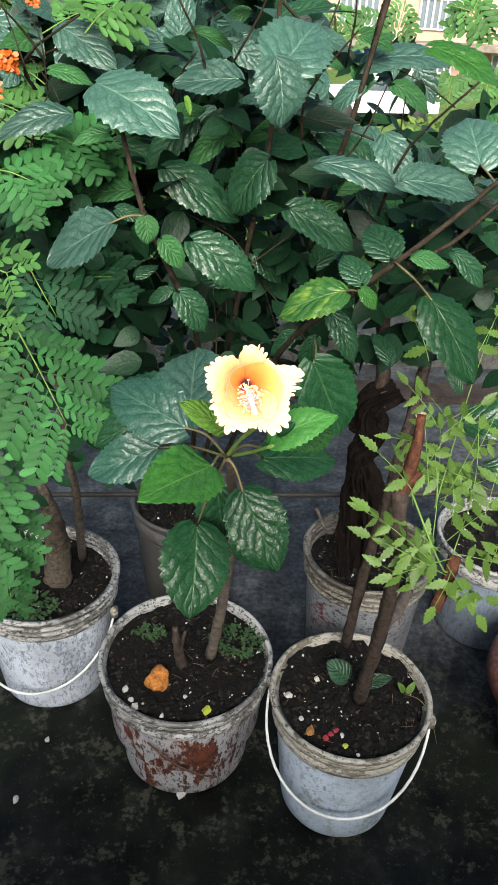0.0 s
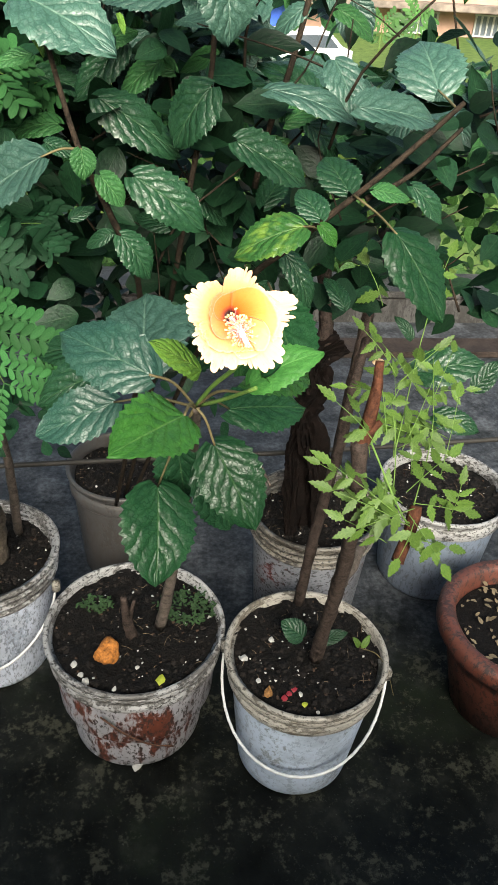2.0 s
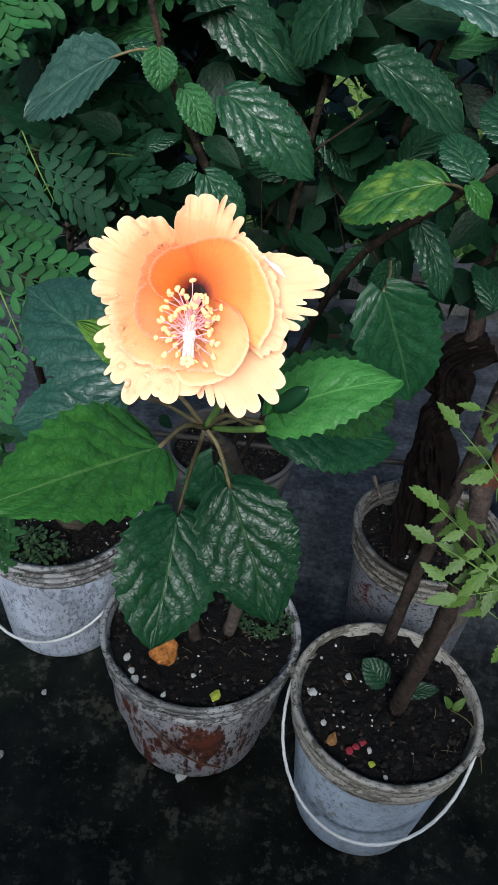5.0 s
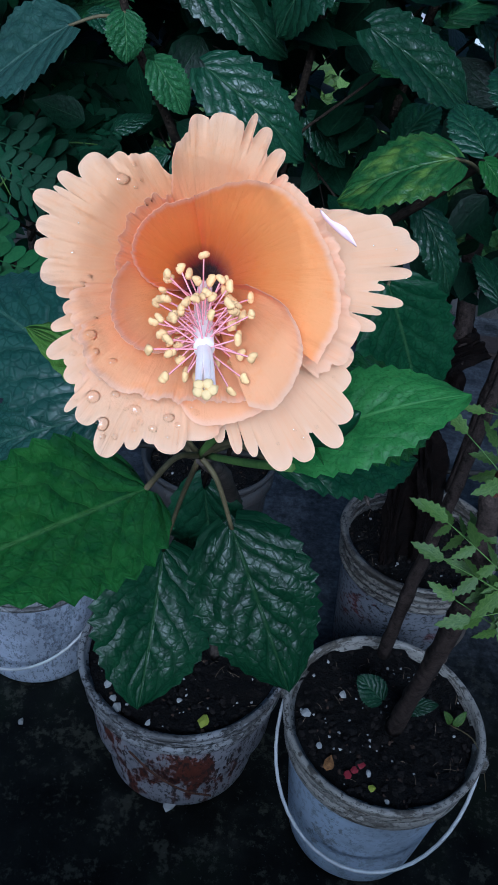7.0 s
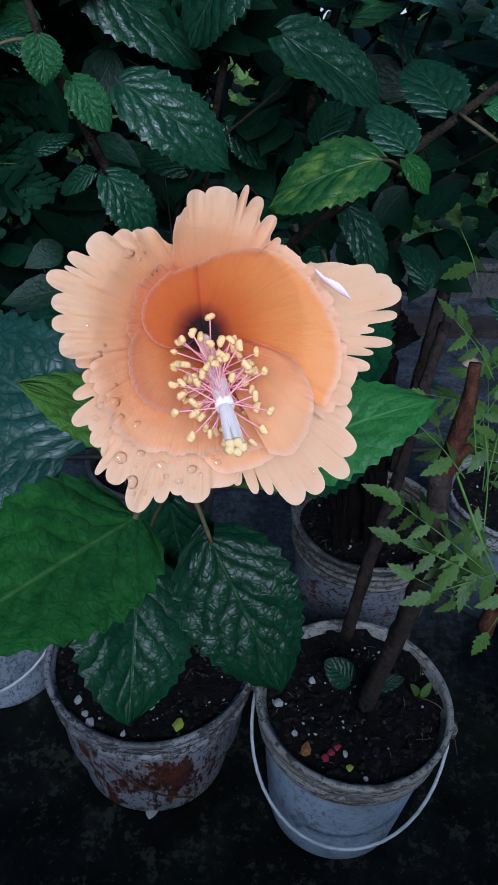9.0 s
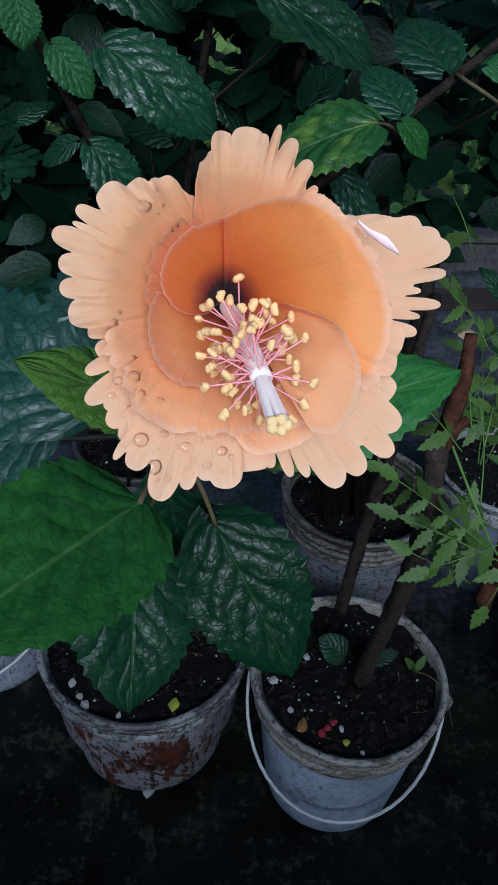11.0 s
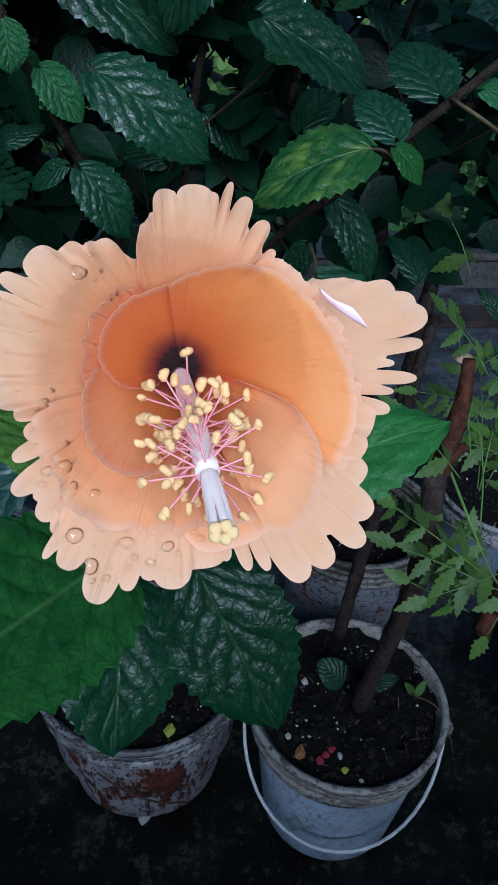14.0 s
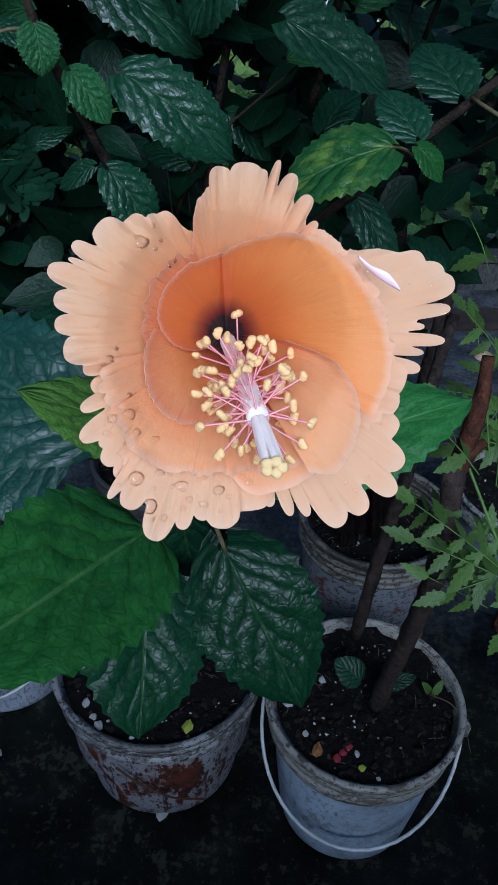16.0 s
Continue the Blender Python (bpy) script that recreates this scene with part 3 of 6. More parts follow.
def frond(parent, base, tip, pairs, reach, material, leaflets=9):
    """A twice-feathered leaf: pairs of side stalks, each with two rows of oblong leaflets; one stalk pair is one part."""
    LEAF_COUNT[0] += 1
    reach, leaflets = reach * 1.1, max(4, round(leaflets * 0.75))
    rnd = random.Random(LEAF_COUNT[0])
    x, y, z = aim(base, tip, (0.0 + rnd.uniform(-0.3, 0.3), -0.65, 0.75))
    b, t = Vector(base), Vector(tip)
    bm = bmesh.new()
    tube(bm, smooth_line([b, (b + t) / 2 + z * 0.006, t], 4), lambda u: 0.0011 - 0.0005 * u, 5)
    rachis = part("frond_stalk", bm, petiole_green, parent)
    for k in range(pairs):
        u = (k + 1) / pairs
        at = b.lerp(t, u) + z * 0.024 * u * (1 - u)
        for side in (-1, 1):
            ln = reach * (0.75 + 0.25 * math.sin(math.pi * u)) * rnd.uniform(0.9, 1.1)
            way = (x * side * 0.8 + y * (0.60 + 0.3 * u * u) - z * rnd.uniform(-0.05, 0.25)).normalized()
            verts, uvs, faces = [], [], []
            across = way.cross(z).normalized()
            for j in range(leaflets):
                v = (j + 1) / leaflets
                q = at + way * (ln * v) - z * (0.10 * ln * v * v)
                for s in (-1, 1):
                    size = ln * 1.70 / leaflets * (0.8 + 0.5 * v)
                    blade(verts, uvs, faces, q, q + (across * s + way * 0.75).normalized() * size, 0.45, z + Vector((rnd.uniform(-0.2, 0.2), rnd.uniform(-0.2, 0.2), 0)), OVAL)
            n0 = len(verts)
            for s in (-1, 1):
                for v in (0.0, 1.0):
                    verts.append(at + way * (ln * v) - z * (0.10 * ln * v * v) + across * s * 0.0005)
                    uvs.append((0.5, v))
            faces.append((n0, n0 + 1, n0 + 3, n0 + 2))
            sheet("pinna", verts, uvs, faces, material, parent)
    return rachis


def sprig(parent, base, tip, n, size, material):
    """A feathered leaf of toothed, pointed leaflets in pairs with one at the end."""
    LEAF_COUNT[0] += 1
    rnd = random.Random(LEAF_COUNT[0])
    x, y, z = aim(base, tip, (rnd.uniform(-0.3, 0.3), -0.6, 0.8))
    b, t = Vector(base), Vector(tip)
    bm = bmesh.new()
    tube(bm, smooth_line([b, (b + t) / 2 + z * 0.005, t], 4), lambda u: 0.0007 - 0.0003 * u, 5)
    part("leaf_stalk", bm, petiole_green, parent)
    pairs = max(1, (n - 1) // 2)
    ends = [(t, (y - z * rnd.uniform(0.0, 0.5)).normalized(), 1.0)]
    for k in range(pairs):
        u = 0.30 + 0.62 * k / pairs
        at = b.lerp(t, u) + z * 0.02 * u * (1 - u)
        for side in (-1, 1):
            ends.append((at, (x * side * 0.85 + y * 0.55 - z * rnd.uniform(-0.1, 0.5) - Vector((0, 0, rnd.uniform(0.0, 0.7)))).normalized(), rnd.uniform(0.75, 1.15)))
    for at, way, k in ends:
        verts, uvs, faces = [], [], []
        blade(verts, uvs, faces, at, at + way * size * k, 0.50, z + Vector((rnd.uniform(-0.3, 0.3), rnd.uniform(-0.3, 0.3), 0)), SAW)
        sheet("leaflet", verts, uvs, faces, material, parent)


def bud(parent, base, tip):
    """A closed flower bud in pointed green sepals."""
    b, t = Vector(base), Vector(tip)
    bm = bmesh.new()
    tube(bm, smooth_line([b, b.lerp(t, 0.3), b.lerp(t, 0.7), t], 4), lambda u: 0.0030 * math.sin(math.pi * (0.12 + 0.86 * u)) ** 0.8, 12, 0.2)
    ob = part("bud", bm, leaf_gloss, parent, "closed green flower bud")
    verts, uvs, faces = [], [], []
    x, y, z = aim(base, tip, (0, -0.6, 0.8))
    for k in range(6):
        a = 1.047 * k
        side = x * math.cos(a) + z * math.sin(a)
        blade(verts, uvs, faces, b, b + (side * 0.8 + y * 0.5) * 0.008, 0.22, y, LANCE)
    sheet("sepals", verts, uvs, faces, leaf_bright, ob, kind="stuff")
    return ob


def foliage(name, parent, material, count, lo, hi, size, seed, keep=None, label=""):
    """A mass of small simple leaves spread through a region, as one mesh."""
    rnd = random.Random(seed)
    verts, uvs, faces = [], [], []
    made = 0
    while made < count:
        p = Vector([rnd.uniform(a, b) for a, b in zip(lo, hi)])
        if keep and not keep(p):
            made += 0.2
            continue
        made += 1
        way = Vector((rnd.gauss(0, 1), rnd.gauss(-0.3, 0.8), rnd.gauss(-0.25, 0.6))).normalized()
        ln = size * rnd.uniform(0.6, 1.25)
        blade(verts, uvs, faces, p, p + way * ln, rnd.uniform(0.5, 0.75), (rnd.gauss(0, 0.5), rnd.gauss(-0.5, 0.4), 0.8), BROAD if size < 0.2 else OVAL, 0.06)
    return sheet(name, verts, uvs, faces, material, parent, label, "stuff")

# ---- the terrace and its surroundings ----
def slab(name, lo, hi, material, label, category, bevel=0.0):
    bm = bmesh.new()
    box(bm, lo, hi, bevel)
    ob = part(name, bm, material, None, label, smooth=False, kind="structure")
    ob["category"] = category
    return ob


GROUND_Z = -3.0
bm = bmesh.new()
bmesh.ops.create_grid(bm, x_segments=8, y_segments=8, size=400.0)
for vtx in bm.verts:
    vtx.co.z = GROUND_Z
ground = part("ground", bm, grass_mat, None, "rough green grass ground below the terrace", False, "structure")
ground["category"] = "ground"

rnd = random.Random(11)
bm = bmesh.new()
bmesh.ops.create_grid(bm, x_segments=90, y_segments=70, size=1.0)
for vtx in bm.verts:
    x, y = vtx.co.x * 3.5, vtx.co.y * 3.0
    vtx.co = Vector((x, y - 0.05, 0.004 * noise.noise(Vector((x * 2.2, y * 2.2, 0))) + 0.002 * noise.noise(Vector((x * 9, y * 9, 3))) - 0.002))
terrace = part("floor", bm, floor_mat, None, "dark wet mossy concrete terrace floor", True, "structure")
terrace["category"] = "floor"
slab("terrace_edge", (-3.5, -3.05, -3.0), (3.5, 2.95, -0.02), kerb_mat, "concrete slab edge under the terrace", "slab")


def kerb():
    bm = bmesh.new()
    box(bm, (-3.5, 2.95, -0.02), (3.5, 3.12, 0.115), 0.01)
    ob = part("kerb", bm, kerb_mat, None, "low dark masonry kerb along the terrace edge", False, "structure")
    ob["category"] = "kerb"
    bm = bmesh.new()
    x = -3.5
    while x < 3.5:
        w = rnd.uniform(0.5, 0.8)
        box(bm, (x, 2.93 + rnd.uniform(-0.008, 0.008), 0.118), (min(3.5, x + w - 0.008), 3.15, 0.150 + rnd.uniform(-0.004, 0.006)), 0.006)
        x += w
    part("coping", bm, kerb_mat, ob, "dark worn coping stones", False)
    return ob


kerb()
# Unseen wall added behind the camera; it keeps the sun off buckets and floor.
slab("shade_wall", (-3.5, -0.90, 0.0), (3.5, -0.72, 1.46), kerb_mat, "unseen wall added behind the camera to shade the buckets", "wall")
bm = bmesh.new()
box(bm, (0.10, 2.62, 0.0), (2.60, 2.75, 0.025), 0.004)
plank = part("plank", bm, plank_mat, None, "long wet brown wooden plank lying on the floor", False)
plank["category"] = "plank"

bm = bmesh.new()
tube(bm, smooth_line([(-0.95, 1.36, 0.40), (-0.2, 1.37, 0.425), (0.30, 1.375, 0.44), (0.8, 1.40, 0.45), (1.4, 1.43, 0.46)], 6), lambda u: 0.006, 8)
bar = part("rod", bm, steel_dark, None, "thin dark rod laid across behind the buckets")
bar["category"] = "rod"


# ---- buckets ----
def bucket(name, x, y, rim, base, h, body_mat, rim_mat, label, bands=2, soil_drop=0.03, seed=1, wobble=0.004, group="buckets", collar=0.0):
    ob = thing(name, (x, y, 0.0), label, "bucket", group)
    at = (x, y, 0.0)

    def wall(z):
        return base + (rim - 0.010 - base) * (z / h)

    prof = [(0.0, 0.004), (base - 0.012, 0.004), (base - 0.003, 0.0), (base, 0.006)]
    top = h * 0.78
    shrink = 0.013 if collar else 0.0
    prof = [(r - shrink if r > shrink else r, z) for r, z in prof] + [(wall(z) - shrink, z) for z in (0.03, h * 0.3, h * 0.45)]
    prof += [(wall(h * collar) - shrink, h * collar - 0.004), (wall(h * collar) - 0.002, h * collar - 0.003), (wall(h * collar) + 0.001, h * collar + 0.004)] if collar else []
    prof += [(wall(z), z) for z in (h * 0.64, h * 0.76)]
    bm = bmesh.new()
    lathe(bm, at, prof + [(wall(top), top), (wall(top) - 0.004, top + 0.002)], 72, wobble)
    part("body", bm, body_mat, ob)
    # stiffening bands and rolled lip
    bm = bmesh.new()
    step = (h - top) / (bands + 0.4)
    pr = []
    for k in range(bands):
        z0 = top + 0.004 + k * step
        r = wall(z0) + 0.004
        pr += [(r - 0.010, z0), (r + 0.003, z0 + 0.002), (r + 0.0045, z0 + 0.006), (r + 0.003, z0 + step * 0.55), (r - 0.002, z0 + step * 0.66), (r - 0.009, z0 + step * 0.72)]
    pr += [(rim - 0.006, h - 0.012), (rim - 0.001, h - 0.010), (rim, h - 0.004), (rim - 0.0025, h), (rim - 0.008, h), (rim - 0.011, h - 0.004), (rim - 0.013, h - 0.02), (rim - 0.018, h - 0.07)]
    lathe(bm, at, pr, 72, wobble)
    part("rim", bm, rim_mat, ob)
    # soil, heaped and lumpy
    bm = bmesh.new()
    rr = rim - 0.0135
    zs = h - soil_drop
    rings = 30
    prev = None
    for k in range(rings + 1):
        r = rr * k / rings
        ring = []
        for j in range(110):
            a = 2 * math.pi * j / 110
            p = Vector((x + r * math.cos(a), y + r * math.sin(a), 0))
            z = zs + 0.010 * noise.noise(p * 16 + Vector((seed, 0, 0))) + 0.008 * noise.noise(p * 55) + 0.006 * noise.noise(p * 130)
            ring.append(bm.verts.new((p.x, p.y, z)))
            if k == 0:
                break
        if prev is not None:
            for j in range(110):
                a2 = ring[(j + 1) % 110]
                if len(prev) == 1:
                    bm.faces.new((prev[0], ring[j], a2))
                else:
                    bm.faces.new((prev[j], ring[j], a2, prev[(j + 1) % 110]))
        prev = ring
    part("soil", bm, soil_mat, ob, "dark crumbly wet potting soil")
    # crumbs
    r2 = random.Random(seed)
    for mat, count, size, nm in ((chip_brown, 300, 0.0048, "grit"), (chip_bark, 70, 0.0030, "bark_crumble"), (chip_white, 64, 0.0024, "pale_grit")):
        bm = bmesh.new()
        for _ in range(count):
            a, q = r2.uniform(0, 6.283), rr * math.sqrt(r2.random()) * 0.96
            s = size * r2.uniform(0.4, 1.3)
            px, py = x + q * math.cos(a), y + q * math.sin(a)
            z = zs + 0.010 * noise.noise(Vector((px, py, 0)) * 16 + Vector((seed, 0, 0)))
            vs = bmesh.ops.create_icosphere(bm, subdivisions=1, radius=s)["verts"]
            sc = Vector((r2.uniform(0.6, 1.4), r2.uniform(0.6, 1.4), r2.uniform(0.35, 0.8)))
            rot = Euler((r2.uniform(-0.5, 0.5), r2.uniform(-0.5, 0.5), r2.uniform(0, 6))).to_matrix()
            for vtx in vs:
                co = vtx.co * r2.uniform(0.8, 1.2)
                vtx.co = rot @ Vector((co.x * sc.x, co.y * sc.y, co.z * sc.z)) + Vector((px, py, z + s * 0.2))
        part(nm, bm, mat, ob, smooth=False, kind="stuff")
    bm = bmesh.new()
    for _ in range(36):
        a, q = r2.uniform(0, 6.283), rr * math.sqrt(r2.random()) * 0.9
        px, py, w, ln = x + q * math.cos(a), y + q * math.sin(a), r2.uniform(0, 6.28), r2.uniform(0.006, 0.020)
        z = zs + 0.010 * noise.noise(Vector((px, py, 0)) * 16 + Vector((seed, 0, 0))) + 0.003
        e = Vector((px, py, z))
        f = Vector((math.cos(w), math.sin(w), r2.uniform(-0.1, 0.5))) * ln
        tube(bm, smooth_line([e, e + f * 0.5 + Vector((0, 0, 0.002)), e + f], 2), lambda u: 0.0005, 4)
    part("straw_litter", bm, straw, ob, kind="stuff")
    return ob


buck_r = bucket("wire_handled_bucket", 0.250, 0.949, 0.152, 0.112, 0.296, paint_blue_white, rim_dirty, "pale blue-white plastic paint bucket with white wire handle", 2, 0.016, seed=2)
buck_l = bucket("peeling_bucket", -0.064, 1.051, 0.172, 0.142, 0.275, paint_peeling, rim_grey, "plastic bucket with grey-white paint peeling off red-brown, full of soil", 2, 0.018, seed=3, wobble=0.008, collar=0.40)
buck_ll = bucket("white_bucket", -0.381, 1.245, 0.160, 0.120, 0.305, paint_white, rim_grey, "weathered white plastic bucket with dirty rim bands, full of soil", 4, 0.035, seed=4)
bucket("scuffed_bucket", 0.335, 1.330, 0.150, 0.118, 0.325, paint_scuffed, rim_mud, "scuffed grey and red painted bucket beside the wet floor", 4, 0.05, seed=5)
bucket("grey_bucket", -0.087, 1.542, 0.146, 0.115, 0.296, paint_grey, paint_grey, "plain grey-brown plastic bucket holding the tall shrub", 1, 0.03, seed=6)
bucket("slate_bucket", 0.690, 1.450, 0.160, 0.125, 0.280, paint_slate, rim_grey, "slate-blue plastic bucket of soil and cut leaves", 1, 0.03, seed=7)


def wire_handle(ob, x, y, r, z, drop=0.130):
    """A drooping white wire bail hung from two ears."""
    pts = []
    for k in range(25):
        a = math.pi + math.pi * k / 24 - 0.28
        droop = math.sin(math.pi * k / 24)
        pts.append((x + (r + 0.012 + 0.006 * droop) * math.cos(a), y + (r + 0.012 + 0.006 * droop) * math.sin(a), z - drop * droop ** 0.8))
    bm = bmesh.new()
    tube(bm, [Vector(p) for p in pts], lambda u: 0.0028, 8)
    part("handle", bm, wire_white, ob, "white coated wire handle hanging down")
    for k in (0, -1):
        bm = bmesh.new()
        p = Vector(pts[k])
        box(bm, p - Vector((0.008, 0.010, 0.012)), p + Vector((0.008, 0.010, 0.014)), 0.003)
        part("ear", bm, rim_dirty, ob)


rust_wire = plain("rust_wire", (0.075, 0.036, 0.022), 0.8, 0.0, 0.5, 200.0)
bm = bmesh.new()
tube(bm, smooth_line([(-0.064 + 0.168 * math.cos(a), 1.051 + 0.168 * math.sin(a), 0.205 - 0.105 * k) for k, a in ((0.0, -1.95), (0.35, -1.70), (0.72, -1.42), (1.0, -1.15))], 6), lambda u: 0.0018, 6)
part("handle", bm, rust_wire, buck_l, "rusty bent wire handle lying against the side")
wire_handle(buck_r, 0.250, 0.949, 0.140, 0.268)
wire_handle(buck_ll, -0.381, 1.245, 0.146, 0.23)


def clay_pot(x, y):
    ob = thing("terracotta_pot", (x, y, 0.0), "red-brown terracotta pot of soil and dry leaves", "pot")
    bm = bmesh.new()
    lathe(bm, (x, y, 0.0), [(0.0, 0.0), (0.10, 0.0), (0.112, 0.006), (0.150, 0.16), (0.158, 0.205), (0.176, 0.21), (0.184, 0.222), (0.184, 0.244), (0.176, 0.256), (0.158, 0.256), (0.148, 0.246), (0.146, 0.19)], 64, 0.003)
    part("body", bm, terracotta, ob)
    bm = bmesh.new()
    lathe(bm, (x, y, 0.0), [(0.0, 0.215), (0.06, 0.218), (0.12, 0.212), (0.1465, 0.21)], 48, 0.01)
    part("soil", bm, soil_mat, ob)
    r2 = random.Random(5)
    verts, uvs, faces = [], [], []
    for _ in range(150):
        a, q = r2.uniform(0, 6.28), 0.135 * math.sqrt(r2.random())
        p = Vector((x + q * math.cos(a), y + q * math.sin(a), 0.222))
        blade(verts, uvs, faces, p, p + Vector((r2.uniform(-1, 1), r2.uniform(-1, 1), 0.2)).normalized() * r2.uniform(0.008, 0.020), 0.5, (0, 0, 1), LANCE)
    sheet("dry_leaves", verts, uvs, faces, plain("dry_leaf", (0.15, 0.115, 0.07), 0.8), ob, kind="stuff")
    return ob


clay_pot(0.735, 1.030)


def pebble(name, at, size, material, label, squash=0.6, category="pebble", seed=0):
    bm = bmesh.new()
    vs = bmesh.ops.create_icosphere(bm, subdivisions=3 if size > 0.015 else 1, radius=size)["verts"]
    for vtx in vs:
        k = 1 + 0.55 * noise.noise(vtx.co / size * 1.5 + Vector((seed * 7.3, 2, 5)))
        vtx.co = Vector((vtx.co.x * k, vtx.co.y * k * 1.15, vtx.co.z * k * squash)) + Vector(at)
    ob = part(name, bm, material, None, label, size > 0.015)
    ob["category"] = category
    return ob


pebble("brick_lump", (-0.114, 0.985, 0.274), 0.021, chip_orange, "pitted orange lump of brick on the soil", 0.9, "stone", 1)
pebble("pebble", (-0.066, 0.923, 0.005), 0.011, chip_white, "small pale pebble on the floor beside a bucket", 0.5, seed=2)
pebble("pebble", (-0.363, 1.044, 0.003), 0.006, chip_white, "tiny pale pebble on the wet floor", 0.5, seed=3)
pebble("pebble", (-0.395, 0.905, 0.003), 0.008, chip_white, "tiny pale pebble on the wet floor", 0.5, seed=4)
for k, (px, py, s) in enumerate(((0.134, 0.945, 0.008), (0.154, 0.894, 0.005), (0.186, 0.895, 0.005), (0.190, 0.985, 0.006), (0.225, 0.86, 0.005))):
    pebble("paint_chip", (px, py, 0.285), s, chip_white, "pale chip lying on the dark soil", 0.4, "chip", k)
for k, (px, py) in enumerate(((0.205, 0.863), (0.195, 0.855), (0.215, 0.872))):
    pebble("fallen_petal", (px, py, 0.284), 0.006, chip_red, "small fallen red petal on the soil", 0.3, "petal", k)
pebble("dry_leaf", (0.168, 0.866, 0.286), 0.010, plain("dry_brown", (0.20, 0.095, 0.03), 0.8, 0.0, 0.6, 300.0), "crumpled brown dry leaf on the soil", 0.45, "leaf", 12)
pebble("fallen_leaf", (0.228, 0.838, 0.286), 0.006, chip_yellow, "small yellowed leaf on the soil", 0.25, "leaf", 13)
pebble("fallen_leaf", (-0.017, 0.924, 0.264), 0.010, chip_yellow, "yellowed fallen leaf on the soil", 0.25, "leaf", 7)
for k, (px, py, s) in enumerate(((-0.175, 0.969, 0.007), (-0.16, 0.945, 0.006), (-0.15, 0.93, 0.008), (-0.10, 0.91, 0.005), (-0.06, 0.955, 0.005))):
    pebble("paint_chip", (px, py, 0.262), s, chip_white, "pale chip lying on the dark soil", 0.4, "chip", k + 9)


def weeds(name, parent, x, y, z, r, count, size, seed, label):
    r2 = random.Random(seed)
    verts, uvs, faces = [], [], []
    for _ in range(count):
        a, q = r2.uniform(0, 6.28), r * math.sqrt(r2.random())
        p = Vector((x + q * math.cos(a), y + 0.7 * q * math.sin(a), z))
        for h in range(4):
            s = p + Vector((r2.uniform(-0.4, 0.4), r2.uniform(-0.4, 0.4), 1)) * size * (h + 1) * 0.5
            blade(verts, uvs, faces, s, s + Vector((r2.uniform(-1, 1), r2.uniform(-1, 1), r2.uniform(-0.2, 0.5))).normalized() * size, 0.5, (0, 0, 1), OVAL)
    ob = sheet(name, verts, uvs, faces, moss_green, parent, label, "stuff")
    return tagged(ob, category="weeds")


weeds("weeds", None, 0.035, 1.09, 0.262, 0.06, 90, 0.008, 1, "low dark green weeds growing on the soil")
weeds("weeds", None, -0.14, 1.11, 0.262, 0.03, 40, 0.008, 2, "low dark green weeds growing on the soil")
weeds("weeds", None, -0.405, 1.145, 0.275, 0.08, 70, 0.012, 3, "fresh green weeds growing on the soil")

# ---- plants ----
flower_plant = thing("hibiscus_plant", (-0.013, 1.03, 0.262), "potted hibiscus with glossy toothed leaves and one large peach flower", "plant")
shrub = thing("tall_shrub", (-0.087, 1.54, 0.27), "tall dense hibiscus shrub with dark green toothed leaves", "shrub")
feathery_plant = thing("feathery_plant", (-0.381, 1.245, 0.27), "plant with feathery twice-divided leaves and orange flowers, in a white bucket", "plant")
pruned_plant = thing("pruned_plant", (0.25, 0.92, 0.28), "pruned woody plant with lime-green toothed leaflets in a bucket", "plant")
stump_plant = thing("stump_plant", (0.335, 1.33, 0.28), "old gnarled plant with a dark rotten trunk in a bucket", "plant")

# flowering plant: stalks, leaves
stem(flower_plant, [(-0.016, 1.042, 0.272), (0.005, 0.957, 0.514), (0.011, 0.760, 0.803), (0.007, 0.571, 1.028), (0.002, 0.480, 1.118)], 0.011, 0.0025, bark_grey, 'stem')
stem(flower_plant, [(-0.071, 1.034, 0.256), (-0.080, 1.029, 0.324), (-0.083, 1.024, 0.371)], 0.012, 0.006, bark_dark, 'stub')
stem(flower_plant, [(-0.075, 1.030, 0.307), (-0.064, 1.028, 0.359)], 0.006, 0.003, bark_dark, 'stub')
leaf(flower_plant, (-0.009, 0.430, 1.144), (-0.052, 0.373, 1.156), 0.60, leaf_bright)
leaf(flower_plant, (0.030, 0.427, 1.168), (0.073, 0.430, 1.188), 0.56, leaf_young)
leaf(flower_plant, (-0.024, 0.556, 0.991), (-0.027, 0.500, 0.927), 0.80, leaf_gloss, face=(0.15, -0.97, 0.25))
leaf(flower_plant, (0.015, 0.475, 1.090), (0.044, 0.445, 1.036), 0.70, leaf_gloss, face=(0.35, -0.86, 0.40))
leaf(flower_plant, (0.033, 0.550, 1.073), (0.103, 0.580, 1.054), 0.58, leaf_gloss)
leaf(flower_plant, (-0.030, 0.470, 1.150), (-0.090, 0.512, 1.159), 0.62, leaf_blue)
leaf(flower_plant, (-0.057, 0.545, 1.083), (-0.119, 0.544, 1.053), 0.60, leaf_blue)
leaf(flower_plant, (-0.006, 0.710, 1.074), (0.041, 0.739, 1.042), 0.7, leaf_sky_sheen)
leaf(flower_plant, (-0.035, 0.622, 1.069), (-0.032, 0.713, 1.100), 0.85, leaf_sky_sheen)
leaf(flower_plant, (0.000, 0.425, 1.178), (-0.029, 0.405, 1.207), 0.42, leaf_pale)
leaf(flower_plant, (0.033, 0.469, 1.149), (0.085, 0.513, 1.127), 0.6, leaf_bright)
leaf(flower_plant, (-0.006, 0.585, 1.012), (0.004, 0.606, 0.933), 0.6, leaf_dark)
